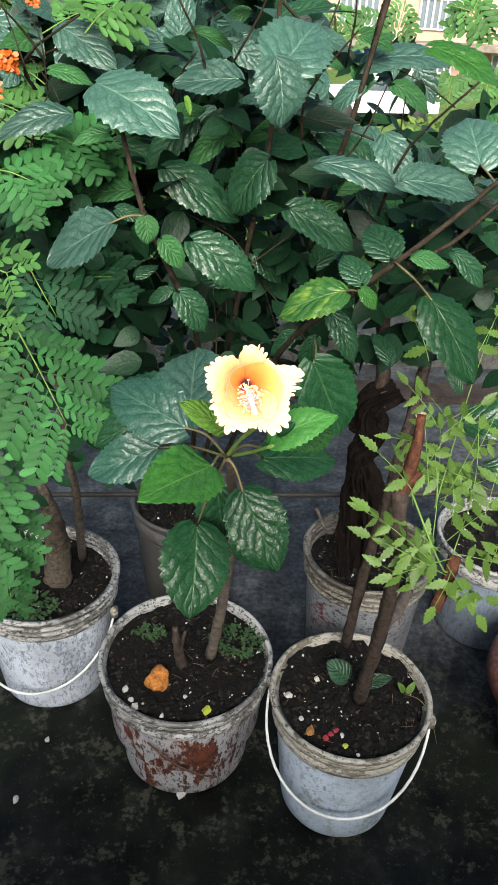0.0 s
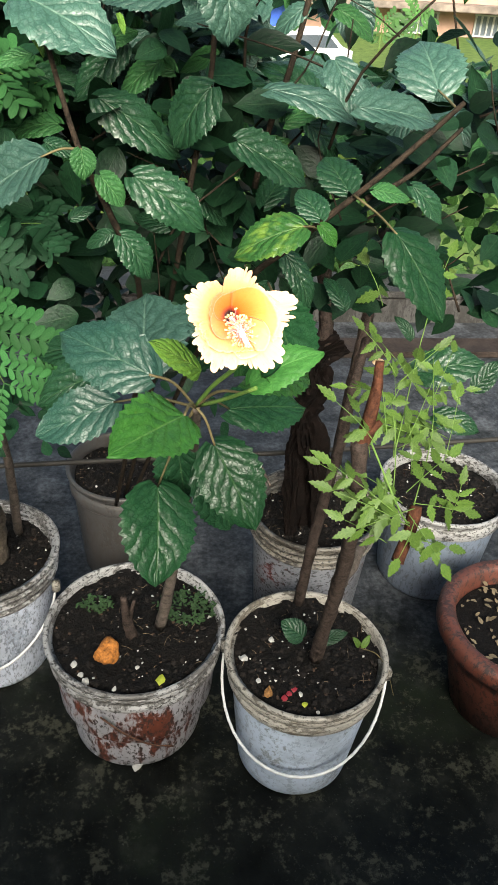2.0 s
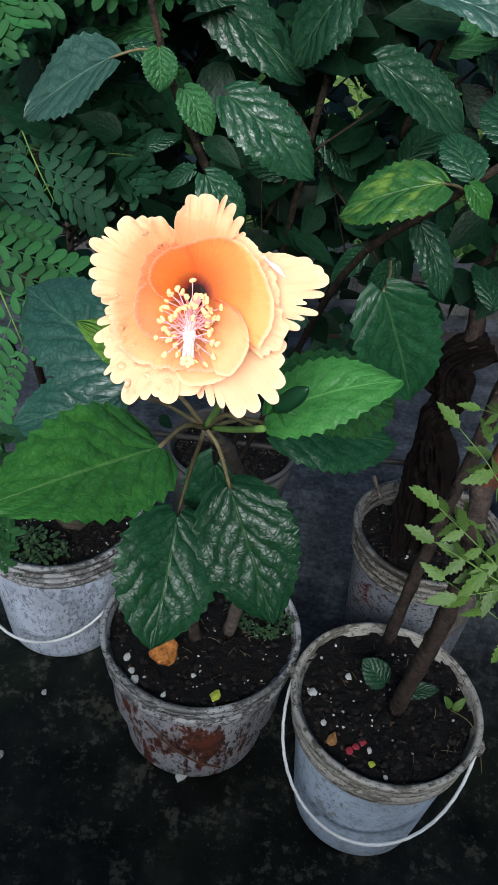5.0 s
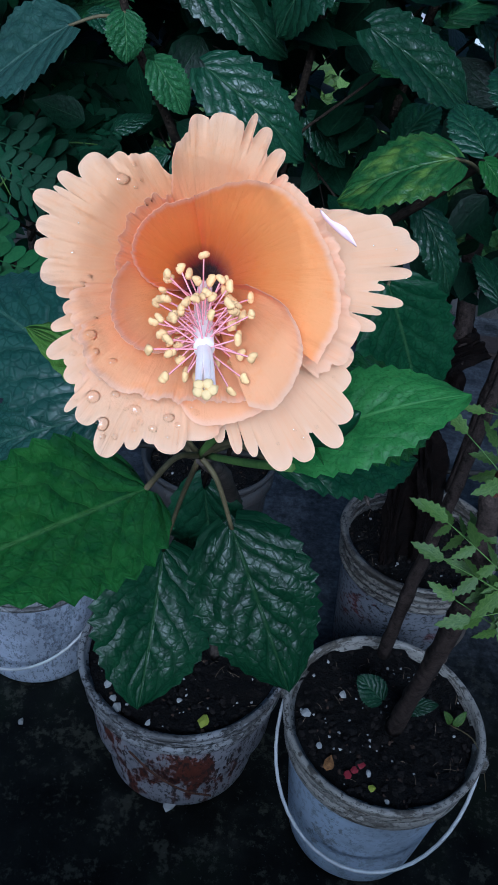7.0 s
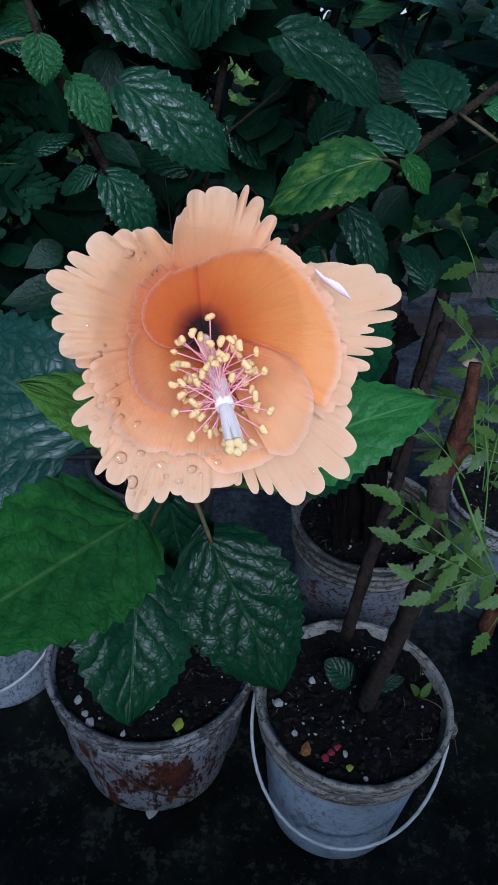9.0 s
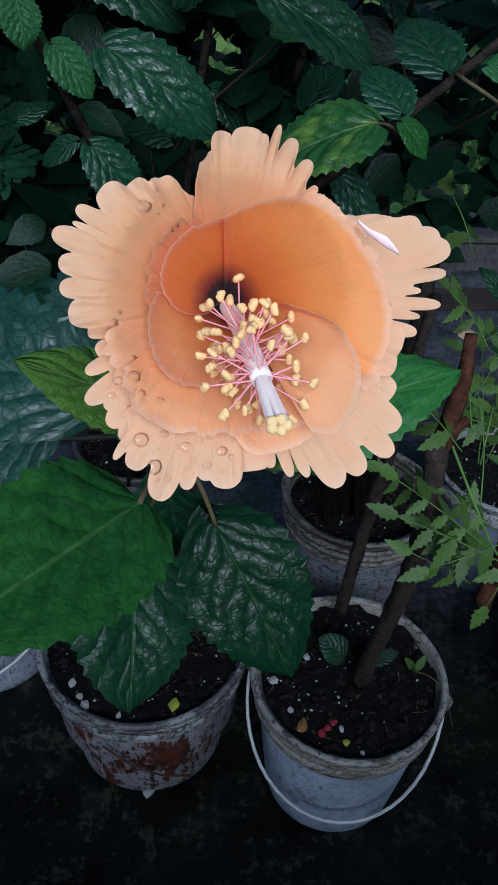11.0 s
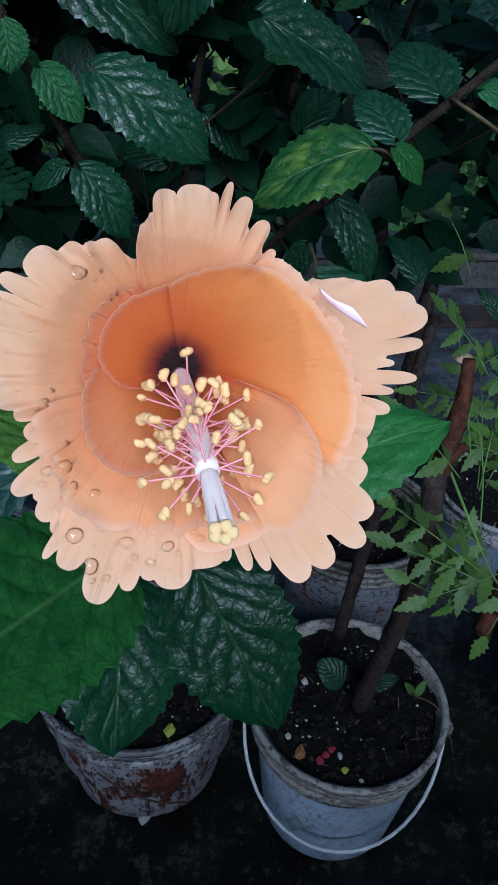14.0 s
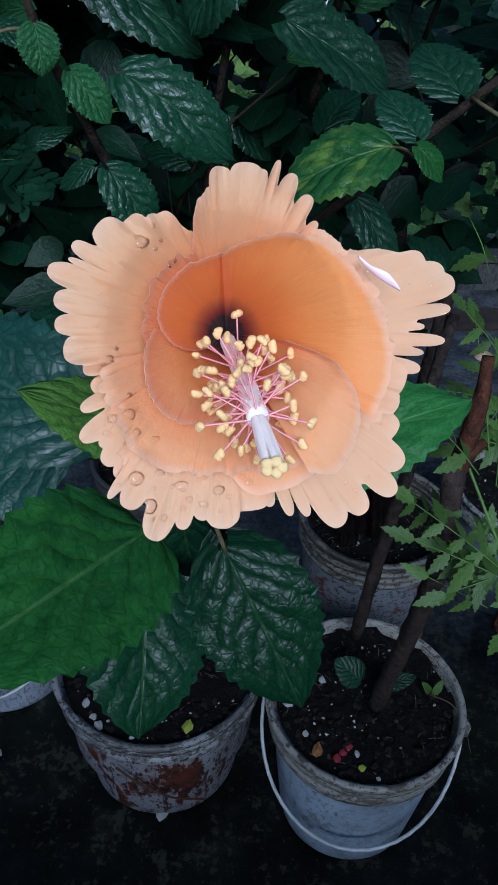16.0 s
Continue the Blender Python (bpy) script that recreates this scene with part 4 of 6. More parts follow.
leaf(flower_plant, (0.018, 0.560, 1.011), (0.043, 0.567, 0.930), 0.6, leaf_dark)
leaf(flower_plant, (-0.061, 0.641, 1.060), (-0.132, 0.642, 1.020), 0.6, leaf_dark)
leaf(flower_plant, (-0.041, 0.669, 1.067), (-0.138, 0.703, 1.041), 0.5, leaf_dark)
leaf(flower_plant, (-0.001, 0.646, 0.959), (-0.011, 0.652, 0.892), 0.55, leaf_gloss)
stem(flower_plant, [(0.001, 0.480, 1.119), (-0.004, 0.455, 1.137), (-0.009, 0.430, 1.144)], 0.0012, 0.0009, petiole_brown, 'petiole')
stem(flower_plant, [(0.001, 0.480, 1.119), (-0.011, 0.518, 1.061), (-0.024, 0.556, 0.991)], 0.0012, 0.0009, petiole_brown, 'petiole')
stem(flower_plant, [(0.001, 0.480, 1.119), (0.008, 0.477, 1.111), (0.015, 0.475, 1.090)], 0.0012, 0.0009, petiole_brown, 'petiole')
stem(flower_plant, [(0.001, 0.480, 1.119), (0.017, 0.515, 1.102), (0.033, 0.550, 1.073)], 0.0012, 0.0009, petiole_brown, 'petiole')
stem(flower_plant, [(0.001, 0.480, 1.119), (-0.014, 0.475, 1.141), (-0.030, 0.470, 1.150)], 0.0012, 0.0009, petiole_brown, 'petiole')
stem(flower_plant, [(0.001, 0.480, 1.119), (-0.028, 0.512, 1.107), (-0.057, 0.545, 1.083)], 0.0012, 0.0009, petiole_brown, 'petiole')
stem(flower_plant, [(0.001, 0.480, 1.119), (0.013, 0.453, 1.147), (0.026, 0.425, 1.163)], 0.0012, 0.0009, petiole_brown, 'petiole')
bud(flower_plant, (0.033, 0.405, 1.186), (0.042, 0.398, 1.200))
stem(flower_plant, [(0.004, 0.478, 1.121), (0.018, 0.440, 1.150), (0.030, 0.405, 1.178)], 0.0014, 0.0012, petiole_green, 'bud_stalk')
# tall shrub: stems, leaves
stem(shrub, [(-0.115, 1.437, 0.236), (-0.059, 1.134, 0.698), (-0.040, 0.897, 1.017), (-0.063, 0.825, 1.127), (-0.094, 0.806, 1.207), (-0.121, 0.823, 1.308)], 0.0048, 0.0026, bark_brown, 'stem')
stem(shrub, [(-0.095, 1.444, 0.249), (-0.012, 1.143, 0.809), (0.003, 0.969, 1.003), (0.020, 0.917, 1.147), (0.038, 0.889, 1.271), (0.041, 0.906, 1.411)], 0.0045, 0.0026, bark_brown, 'stem')
stem(shrub, [(0.102, 0.982, 1.123), (0.118, 0.984, 1.203), (0.135, 0.976, 1.265), (0.169, 0.998, 1.414)], 0.0042, 0.0032, bark_brown, 'stem')
stem(shrub, [(-0.087, 1.436, 0.237), (0.019, 1.112, 0.761), (0.065, 0.838, 1.042), (0.117, 0.772, 1.129), (0.179, 0.757, 1.192), (0.222, 0.770, 1.225), (0.269, 0.782, 1.266)], 0.0042, 0.0026, bark_brown, 'branch')
stem(shrub, [(0.185, 0.775, 1.175), (0.232, 0.787, 1.197), (0.284, 0.811, 1.237)], 0.003, 0.002, bark_brown, 'twig')
stem(shrub, [(-0.121, 0.823, 1.308), (-0.123, 0.822, 1.324)], 0.003, 0.002, bark_brown, 'twig')
leaf(shrub, (-0.138, 0.815, 1.331), (-0.054, 0.776, 1.293), 0.72, leaf_sky_sheen)
leaf(shrub, (-0.178, 0.864, 1.294), (-0.254, 0.851, 1.270), 0.5, leaf_sky_sheen)
leaf(shrub, (0.001, 0.882, 1.333), (-0.071, 0.901, 1.322), 0.62, leaf_sky_sheen)
leaf(shrub, (0.035, 0.781, 1.363), (0.043, 0.779, 1.303), 0.95, leaf_sky_sheen)
leaf(shrub, (0.040, 0.788, 1.355), (0.077, 0.856, 1.390), 0.85, leaf_sky_sheen)
leaf(shrub, (-0.202, 0.970, 1.368), (-0.136, 0.944, 1.330), 0.6, leaf_sky_sheen)
leaf(shrub, (-0.211, 0.944, 1.326), (-0.164, 0.957, 1.311), 0.5, leaf_mid)
leaf(shrub, (-0.136, 0.852, 1.279), (-0.173, 0.846, 1.266), 0.5, leaf_mid)
leaf(shrub, (-0.128, 0.791, 1.201), (-0.200, 0.798, 1.150), 0.75, leaf_sky_sheen)
leaf(shrub, (-0.089, 0.774, 1.214), (-0.087, 0.769, 1.187), 0.9, leaf_mid)
leaf(shrub, (-0.074, 0.792, 1.186), (-0.052, 0.795, 1.155), 0.7, leaf_mid)
leaf(shrub, (-0.077, 0.894, 1.235), (0.008, 0.902, 1.177), 0.52, leaf_dark)
leaf(shrub, (0.035, 0.856, 1.257), (-0.001, 0.866, 1.195), 0.85, leaf_dark)
leaf(shrub, (-0.041, 0.790, 1.186), (0.029, 0.791, 1.134), 0.55, leaf_dark)
leaf(shrub, (0.062, 0.838, 1.211), (0.139, 0.843, 1.167), 0.55, leaf_dark)
leaf(shrub, (0.110, 0.704, 1.170), (0.049, 0.710, 1.138), 0.66, leaf_yellow)
leaf(shrub, (0.133, 0.737, 1.167), (0.116, 0.772, 1.184), 0.75, leaf_dark)
leaf(shrub, (0.194, 0.689, 1.170), (0.241, 0.655, 1.099), 0.62, leaf_gloss)
leaf(shrub, (0.096, 0.865, 1.256), (0.195, 0.865, 1.224), 0.38, leaf_sky_sheen)
leaf(shrub, (0.167, 0.902, 1.281), (0.191, 0.868, 1.229), 0.62, leaf_sky_sheen)
leaf(shrub, (0.176, 0.813, 1.253), (0.266, 0.835, 1.236), 0.5, leaf_sky_sheen)
leaf(shrub, (0.259, 0.831, 1.268), (0.255, 0.901, 1.303), 0.9, leaf_sky_sheen)
leaf(shrub, (0.168, 0.780, 1.181), (0.150, 0.828, 1.201), 0.8, leaf_dark)
leaf(shrub, (0.188, 0.760, 1.189), (0.231, 0.774, 1.176), 0.45, leaf_mid)
leaf(shrub, (0.244, 0.811, 1.179), (0.284, 0.809, 1.140), 0.5, leaf_dark)
leaf(shrub, (0.116, 0.805, 1.105), (0.147, 0.792, 1.049), 0.5, leaf_dark)
leaf(shrub, (0.088, 0.703, 1.092), (0.126, 0.706, 1.005), 0.7, leaf_gloss)
leaf(shrub, (-0.056, 0.799, 1.124), (-0.027, 0.803, 1.076), 0.65, leaf_dark)
leaf(shrub, (-0.067, 0.801, 1.126), (-0.093, 0.813, 1.106), 0.5, leaf_dark)
leaf(shrub, (-0.054, 0.989, 1.274), (-0.112, 0.987, 1.213), 0.5, leaf_dark)
leaf(shrub, (0.169, 0.741, 1.382), (0.239, 0.743, 1.352), 0.42, leaf_bright)
leaf(shrub, (0.170, 1.112, 1.334), (0.287, 1.133, 1.336), 0.5, leaf_sky_sheen)
leaf(shrub, (0.045, 0.973, 1.387), (0.110, 1.003, 1.401), 0.4, leaf_dark)
leaf(shrub, (-0.064, 1.045, 1.364), (0.001, 1.063, 1.340), 0.4, leaf_mid)
leaf(shrub, (-0.130, 0.850, 1.200), (-0.100, 0.853, 1.188), 0.7, leaf_dark)
leaf(shrub, (-0.107, 0.819, 1.134), (-0.083, 0.836, 1.142), 0.6, leaf_dark)
leaf(shrub, (0.131, 0.724, 1.165), (0.149, 0.722, 1.145), 0.7, leaf_bright)
leaf(shrub, (0.173, 0.985, 1.225), (0.104, 1.042, 1.256), 0.5, leaf_dark)
leaf(shrub, (-0.150, 0.984, 1.242), (-0.090, 1.001, 1.217), 0.5, leaf_dark)
leaf(shrub, (0.002, 1.005, 1.248), (-0.042, 1.045, 1.252), 0.5, leaf_mid)
leaf(shrub, (0.071, 0.969, 1.251), (0.123, 0.985, 1.223), 0.5, leaf_dark)
leaf(shrub, (0.076, 1.069, 1.353), (0.137, 1.087, 1.328), 0.5, leaf_mid)
leaf(shrub, (0.010, 1.092, 1.386), (-0.032, 1.111, 1.358), 0.5, leaf_mid)
leaf(shrub, (-0.122, 1.067, 1.338), (-0.083, 1.112, 1.355), 0.5, leaf_mid)
leaf(shrub, (0.153, 1.076, 1.368), (0.202, 1.098, 1.350), 0.5, leaf_mid)
leaf(shrub, (-0.078, 0.944, 1.277), (-0.036, 0.974, 1.290), 0.5, leaf_mid)
leaf(shrub, (0.028, 0.930, 1.129), (0.066, 0.939, 1.090), 0.55, leaf_dark)
leaf(shrub, (-0.006, 0.911, 1.097), (-0.043, 0.948, 1.098), 0.55, leaf_dark)
leaf(shrub, (0.106, 0.921, 1.121), (0.137, 0.970, 1.143), 0.55, leaf_dark)
leaf(shrub, (0.155, 0.939, 1.208), (0.196, 0.947, 1.167), 0.55, leaf_dark)
leaf(shrub, (-0.054, 0.872, 1.315), (-0.049, 0.861, 1.298), 0.35, leaf_pale)
leaf(shrub, (-0.137, 0.865, 1.299), (-0.124, 0.851, 1.277), 0.35, leaf_pale)
leaf(shrub, (0.081, 0.876, 1.047), (0.055, 0.889, 1.009), 0.5, leaf_dark)
leaf(shrub, (0.109, 0.872, 1.043), (0.092, 0.881, 0.999), 0.5, leaf_dark)
leaf(shrub, (0.202, 0.856, 1.023), (0.185, 0.903, 1.040), 0.5, leaf_dark)
leaf(shrub, (-0.015, 0.956, 1.262), (-0.059, 0.956, 1.222), 0.6, leaf_mid)
leaf(shrub, (-0.010, 0.944, 1.207), (0.028, 0.986, 1.219), 0.6, leaf_mid)
leaf(shrub, (0.147, 0.987, 1.321), (0.115, 1.000, 1.283), 0.6, leaf_sky_sheen)
leaf(shrub, (0.092, 0.960, 1.313), (0.067, 1.028, 1.344), 0.6, leaf_sky_sheen)
leaf(shrub, (-0.033, 0.980, 1.337), (-0.087, 1.035, 1.346), 0.6, leaf_sky_sheen)
leaf(shrub, (0.032, 0.973, 1.198), (0.087, 0.986, 1.185), 0.55, leaf_mid)
leaf(shrub, (-0.061, 0.994, 1.189), (-0.009, 1.008, 1.176), 0.55, leaf_mid)
leaf(shrub, (0.127, 0.941, 1.210), (0.176, 0.985, 1.226), 0.55, leaf_mid)
leaf(shrub, (-0.126, 0.944, 1.198), (-0.180, 0.968, 1.178), 0.6, leaf_mid)
leaf(shrub, (0.084, 0.996, 1.276), (0.130, 1.041, 1.293), 0.6, leaf_mid)
leaf(shrub, (-0.093, 0.985, 1.304), (-0.134, 1.036, 1.326), 0.6, leaf_mid)
leaf(shrub, (0.019, 1.066, 1.344), (-0.018, 1.119, 1.371), 0.6, leaf_sky_sheen)
leaf(shrub, (0.204, 1.074, 1.313), (0.254, 1.076, 1.281), 0.6, leaf_mid)
leaf(shrub, (0.099, 1.110, 1.364), (0.147, 1.121, 1.345), 0.6, leaf_sky_sheen)
stem(shrub, [(-0.094, 0.806, 1.206), (-0.110, 0.799, 1.207), (-0.128, 0.791, 1.201)], 0.0014, 0.001, petiole_brown, 'petiole')
stem(shrub, [(0.167, 0.753, 1.185), (0.183, 0.721, 1.178), (0.194, 0.689, 1.170)], 0.0014, 0.001, petiole_brown, 'petiole')
stem(shrub, [(0.136, 0.750, 1.151), (0.124, 0.728, 1.162), (0.110, 0.704, 1.170)], 0.0014, 0.001, petiole_brown, 'petiole')
stem(shrub, [(-0.097, 0.800, 1.197), (-0.091, 0.788, 1.207), (-0.089, 0.774, 1.214)], 0.0014, 0.001, petiole_brown, 'petiole')
stem(shrub, [(0.095, 0.780, 1.084), (0.094, 0.742, 1.089), (0.088, 0.703, 1.092)], 0.0014, 0.001, petiole_brown, 'petiole')
stem(shrub, [(0.262, 0.781, 1.261), (0.262, 0.808, 1.264), (0.259, 0.831, 1.268)], 0.0014, 0.001, petiole_brown, 'petiole')
# feathery plant in the outer bucket
stem(feathery_plant, [(-0.358, 1.262, 0.262), (-0.338, 1.205, 0.439), (-0.327, 1.139, 0.558), (-0.338, 1.134, 0.625)], 0.03, 0.008, bark_scaly, 'trunk')
stem(feathery_plant, [(-0.336, 1.134, 0.625), (-0.326, 1.072, 0.771), (-0.312, 1.041, 0.911), (-0.291, 1.079, 1.066), (-0.255, 1.080, 1.258), (-0.251, 1.106, 1.392)], 0.006, 0.003, bark_brown, 'stem')
stem(feathery_plant, [(-0.318, 1.330, 0.265), (-0.301, 1.255, 0.500), (-0.291, 1.178, 0.660), (-0.277, 1.105, 0.921), (-0.269, 1.123, 1.136), (-0.248, 1.120, 1.321)], 0.01, 0.002, bark_grey, 'stem')
stem(feathery_plant, [(-0.319, 1.058, 0.843), (-0.272, 0.860, 1.002), (-0.219, 0.703, 1.112)], 0.0016, 0.0012, petiole_green, 'stem')
frond(feathery_plant, (-0.220, 0.712, 1.126), (-0.164, 0.671, 1.027), 6, 0.066, leaf_fern, 10)
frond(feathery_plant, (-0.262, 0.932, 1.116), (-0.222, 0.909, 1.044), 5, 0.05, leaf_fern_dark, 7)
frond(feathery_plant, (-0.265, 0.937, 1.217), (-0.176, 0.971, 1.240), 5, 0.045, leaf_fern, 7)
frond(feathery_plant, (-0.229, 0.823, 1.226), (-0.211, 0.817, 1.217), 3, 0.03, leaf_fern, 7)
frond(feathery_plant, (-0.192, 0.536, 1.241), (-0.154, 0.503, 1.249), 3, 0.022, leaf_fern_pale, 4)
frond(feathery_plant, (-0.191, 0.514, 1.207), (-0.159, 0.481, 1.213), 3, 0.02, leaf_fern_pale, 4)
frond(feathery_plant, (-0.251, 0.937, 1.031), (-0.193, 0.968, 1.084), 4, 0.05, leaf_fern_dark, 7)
frond(feathery_plant, (-0.306, 0.777, 0.870), (-0.300, 0.709, 0.770), 5, 0.045, leaf_fern, 7)
frond(feathery_plant, (-0.292, 0.815, 0.850), (-0.268, 0.770, 0.765), 5, 0.036, leaf_fern, 7)
frond(feathery_plant, (-0.330, 0.900, 0.700), (-0.318, 0.850, 0.600), 5, 0.036, leaf_fern, 7)
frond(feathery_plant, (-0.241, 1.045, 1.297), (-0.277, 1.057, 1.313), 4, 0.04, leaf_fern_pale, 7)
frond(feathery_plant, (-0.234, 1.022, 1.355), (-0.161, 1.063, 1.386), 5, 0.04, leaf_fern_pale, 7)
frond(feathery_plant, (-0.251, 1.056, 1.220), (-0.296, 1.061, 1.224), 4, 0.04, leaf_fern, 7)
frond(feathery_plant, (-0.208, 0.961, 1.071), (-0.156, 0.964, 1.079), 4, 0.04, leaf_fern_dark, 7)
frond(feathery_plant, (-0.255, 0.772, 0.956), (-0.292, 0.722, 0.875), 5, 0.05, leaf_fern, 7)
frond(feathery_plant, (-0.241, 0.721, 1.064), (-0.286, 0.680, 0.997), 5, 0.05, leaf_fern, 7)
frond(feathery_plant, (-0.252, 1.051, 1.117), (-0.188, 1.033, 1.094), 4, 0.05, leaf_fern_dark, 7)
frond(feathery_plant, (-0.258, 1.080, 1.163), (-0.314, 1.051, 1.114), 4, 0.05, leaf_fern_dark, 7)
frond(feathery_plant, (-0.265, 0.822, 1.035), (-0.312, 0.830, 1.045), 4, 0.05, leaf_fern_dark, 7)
frond(feathery_plant, (-0.163, 0.908, 1.366), (-0.138, 0.946, 1.390), 4, 0.035, leaf_fern_pale, 6)
frond(feathery_plant, (-0.226, 0.905, 1.262), (-0.171, 0.907, 1.251), 5, 0.035, leaf_fern, 6)
frond(feathery_plant, (-0.259, 0.833, 1.240), (-0.214, 0.826, 1.232), 4, 0.035, leaf_fern, 6)
frond(feathery_plant, (-0.188, 0.992, 1.215), (-0.146, 1.000, 1.230), 4, 0.03, leaf_fern, 6)
frond(feathery_plant, (-0.301, 0.980, 1.284), (-0.254, 0.972, 1.274), 4, 0.035, leaf_fern_pale, 6)
frond(shrub, (0.256, 1.492, 1.379), (0.209, 1.472, 1.344), 4, 0.03, leaf_fern_pale, 6)
frond(shrub, (0.284, 1.508, 1.405), (0.272, 1.477, 1.355), 4, 0.03, leaf_fern_pale, 6)
frond(shrub, (0.335, 1.382, 1.395), (0.389, 1.367, 1.375), 4, 0.035, leaf_fern_pale, 6)
frond(shrub, (0.387, 1.395, 1.420), (0.362, 1.367, 1.374), 4, 0.035, leaf_fern_pale, 6)
frond(shrub, (0.442, 1.721, 1.190), (0.452, 1.753, 1.241), 4, 0.035, leaf_fern_pale, 6)
frond(shrub, (0.513, 1.721, 1.193), (0.529, 1.759, 1.254), 4, 0.035, leaf_fern_pale, 6)
frond(shrub, (0.210, 1.462, 1.328), (0.170, 1.488, 1.367), 4, 0.03, leaf_fern_pale, 6)
# pruned plant in the wire-handled bucket
stem(pruned_plant, [(0.264, 0.935, 0.288), (0.261, 0.889, 0.459), (0.252, 0.830, 0.646), (0.234, 0.782, 0.794), (0.222, 0.774, 0.884)], 0.0125, 0.0098, bark_dark, 'trunk')
stem(pruned_plant, [(0.226, 0.778, 0.850), (0.226, 0.776, 0.884), (0.236, 0.787, 0.943), (0.238, 0.799, 0.980)], 0.0094, 0.0056, bark_red, 'cut_branch', 'reddish cut branch with a pale end')
stem(pruned_plant, [(0.248, 1.041, 0.323), (0.256, 1.030, 0.495), (0.276, 1.038, 0.658), (0.305, 1.093, 0.784), (0.332, 1.146, 0.833)], 0.01, 0.008, bark_dark, 'branch')
stem(pruned_plant, [(0.256, 0.858, 0.559), (0.296, 0.927, 0.522), (0.336, 1.004, 0.496)], 0.012, 0.01, bark_grey, 'branch')
stem(pruned_plant, [(0.281, 0.719, 0.734), (0.298, 0.739, 0.785), (0.302, 0.748, 0.801)], 0.009, 0.008, bark_red, 'cut_branch')
stem(pruned_plant, [(0.226, 0.778, 0.878), (0.235, 0.778, 0.896), (0.246, 0.779, 0.908)], 0.0080, 0.0040, bark_red, 'branch_stub')
stem(pruned_plant, [(0.231, 0.785, 0.893), (0.280, 0.735, 0.797), (0.298, 0.739, 0.785)], 0.0014, 0.0014, petiole_green, 'stem')
sprig(pruned_plant, (0.265, 0.712, 0.817), (0.178, 0.733, 0.881), 7, 0.03, leaf_lime)
sprig(pruned_plant, (0.235, 0.751, 0.895), (0.184, 0.771, 0.943), 3, 0.03, leaf_lime)
sprig(pruned_plant, (0.279, 0.705, 0.806), (0.179, 0.716, 0.855), 7, 0.03, leaf_lime)
sprig(pruned_plant, (0.285, 0.716, 0.824), (0.210, 0.698, 0.809), 5, 0.03, leaf_lime)
sprig(pruned_plant, (0.282, 0.720, 0.811), (0.323, 0.686, 0.759), 5, 0.032, leaf_lime)
sprig(pruned_plant, (0.280, 0.743, 0.810), (0.235, 0.762, 0.838), 5, 0.028, leaf_lime)
sprig(pruned_plant, (0.289, 0.758, 0.816), (0.353, 0.797, 0.844), 7, 0.03, leaf_lime)
sprig(pruned_plant, (0.292, 0.814, 0.829), (0.352, 0.895, 0.906), 7, 0.03, leaf_lime)
sprig(pruned_plant, (0.285, 0.814, 0.828), (0.297, 0.896, 0.903), 7, 0.028, leaf_lime)
sprig(pruned_plant, (0.270, 0.814, 0.865), (0.260, 0.899, 0.962), 5, 0.024, leaf_lime)
sprig(pruned_plant, (0.294, 0.743, 0.810), (0.360, 0.734, 0.801), 6, 0.03, leaf_lime)
sprig(pruned_plant, (0.302, 0.786, 0.822), (0.306, 0.838, 0.868), 6, 0.028, leaf_lime)
sprig(pruned_plant, (0.338, 0.866, 0.859), (0.389, 0.938, 0.919), 6, 0.03, leaf_lime)
sprig(pruned_plant, (0.337, 0.879, 0.879), (0.288, 0.947, 0.928), 6, 0.026, leaf_lime)
sprig(pruned_plant, (0.340, 0.781, 0.818), (0.373, 0.853, 0.897), 6, 0.03, leaf_lime)
sprig(pruned_plant, (0.265, 0.901, 1.004), (0.245, 0.929, 1.047), 4, 0.04, leaf_lime)
sprig(pruned_plant, (0.324, 0.901, 1.006), (0.352, 0.932, 1.058), 5, 0.03, leaf_lime)
sprig(pruned_plant, (0.291, 0.867, 0.857), (0.354, 0.862, 0.853), 6, 0.028, leaf_lime)
sprig(pruned_plant, (0.289, 0.716, 0.805), (0.269, 0.692, 0.765), 4, 0.03, leaf_lime)
sprig(pruned_plant, (0.278, 0.712, 0.780), (0.336, 0.704, 0.770), 5, 0.03, leaf_lime)
sprig(pruned_plant, (0.260, 0.715, 0.770), (0.200, 0.718, 0.808), 5, 0.028, leaf_lime)
sprig(pruned_plant, (0.306, 0.838, 0.853), (0.239, 0.831, 0.876), 5, 0.028, leaf_lime)
sprig(pruned_plant, (0.301, 0.847, 0.819), (0.359, 0.845, 0.856), 7, 0.028, leaf_lime)
sprig(pruned_plant, (0.269, 0.822, 0.949), (0.224, 0.834, 1.003), 7, 0.023, leaf_lime)
sprig(pruned_plant, (0.279, 0.831, 0.683), (0.291, 0.839, 0.735), 5, 0.026, leaf_lime)
sprig(pruned_plant, (0.253, 0.807, 0.776), (0.188, 0.814, 0.821), 7, 0.024, leaf_lime)
sprig(pruned_plant, (0.275, 0.728, 0.786), (0.213, 0.732, 0.827), 7, 0.027, leaf_lime)
sprig(pruned_plant, (0.346, 0.740, 0.790), (0.352, 0.745, 0.836), 7, 0.026, leaf_lime)
sprig(pruned_plant, (0.248, 0.743, 0.763), (0.261, 0.756, 0.822), 5, 0.028, leaf_lime)
sprig(pruned_plant, (0.273, 0.848, 0.902), (0.216, 0.839, 0.922), 7, 0.023, leaf_lime)
sprig(pruned_plant, (0.279, 0.839, 0.924), (0.328, 0.845, 0.974), 5, 0.024, leaf_lime)
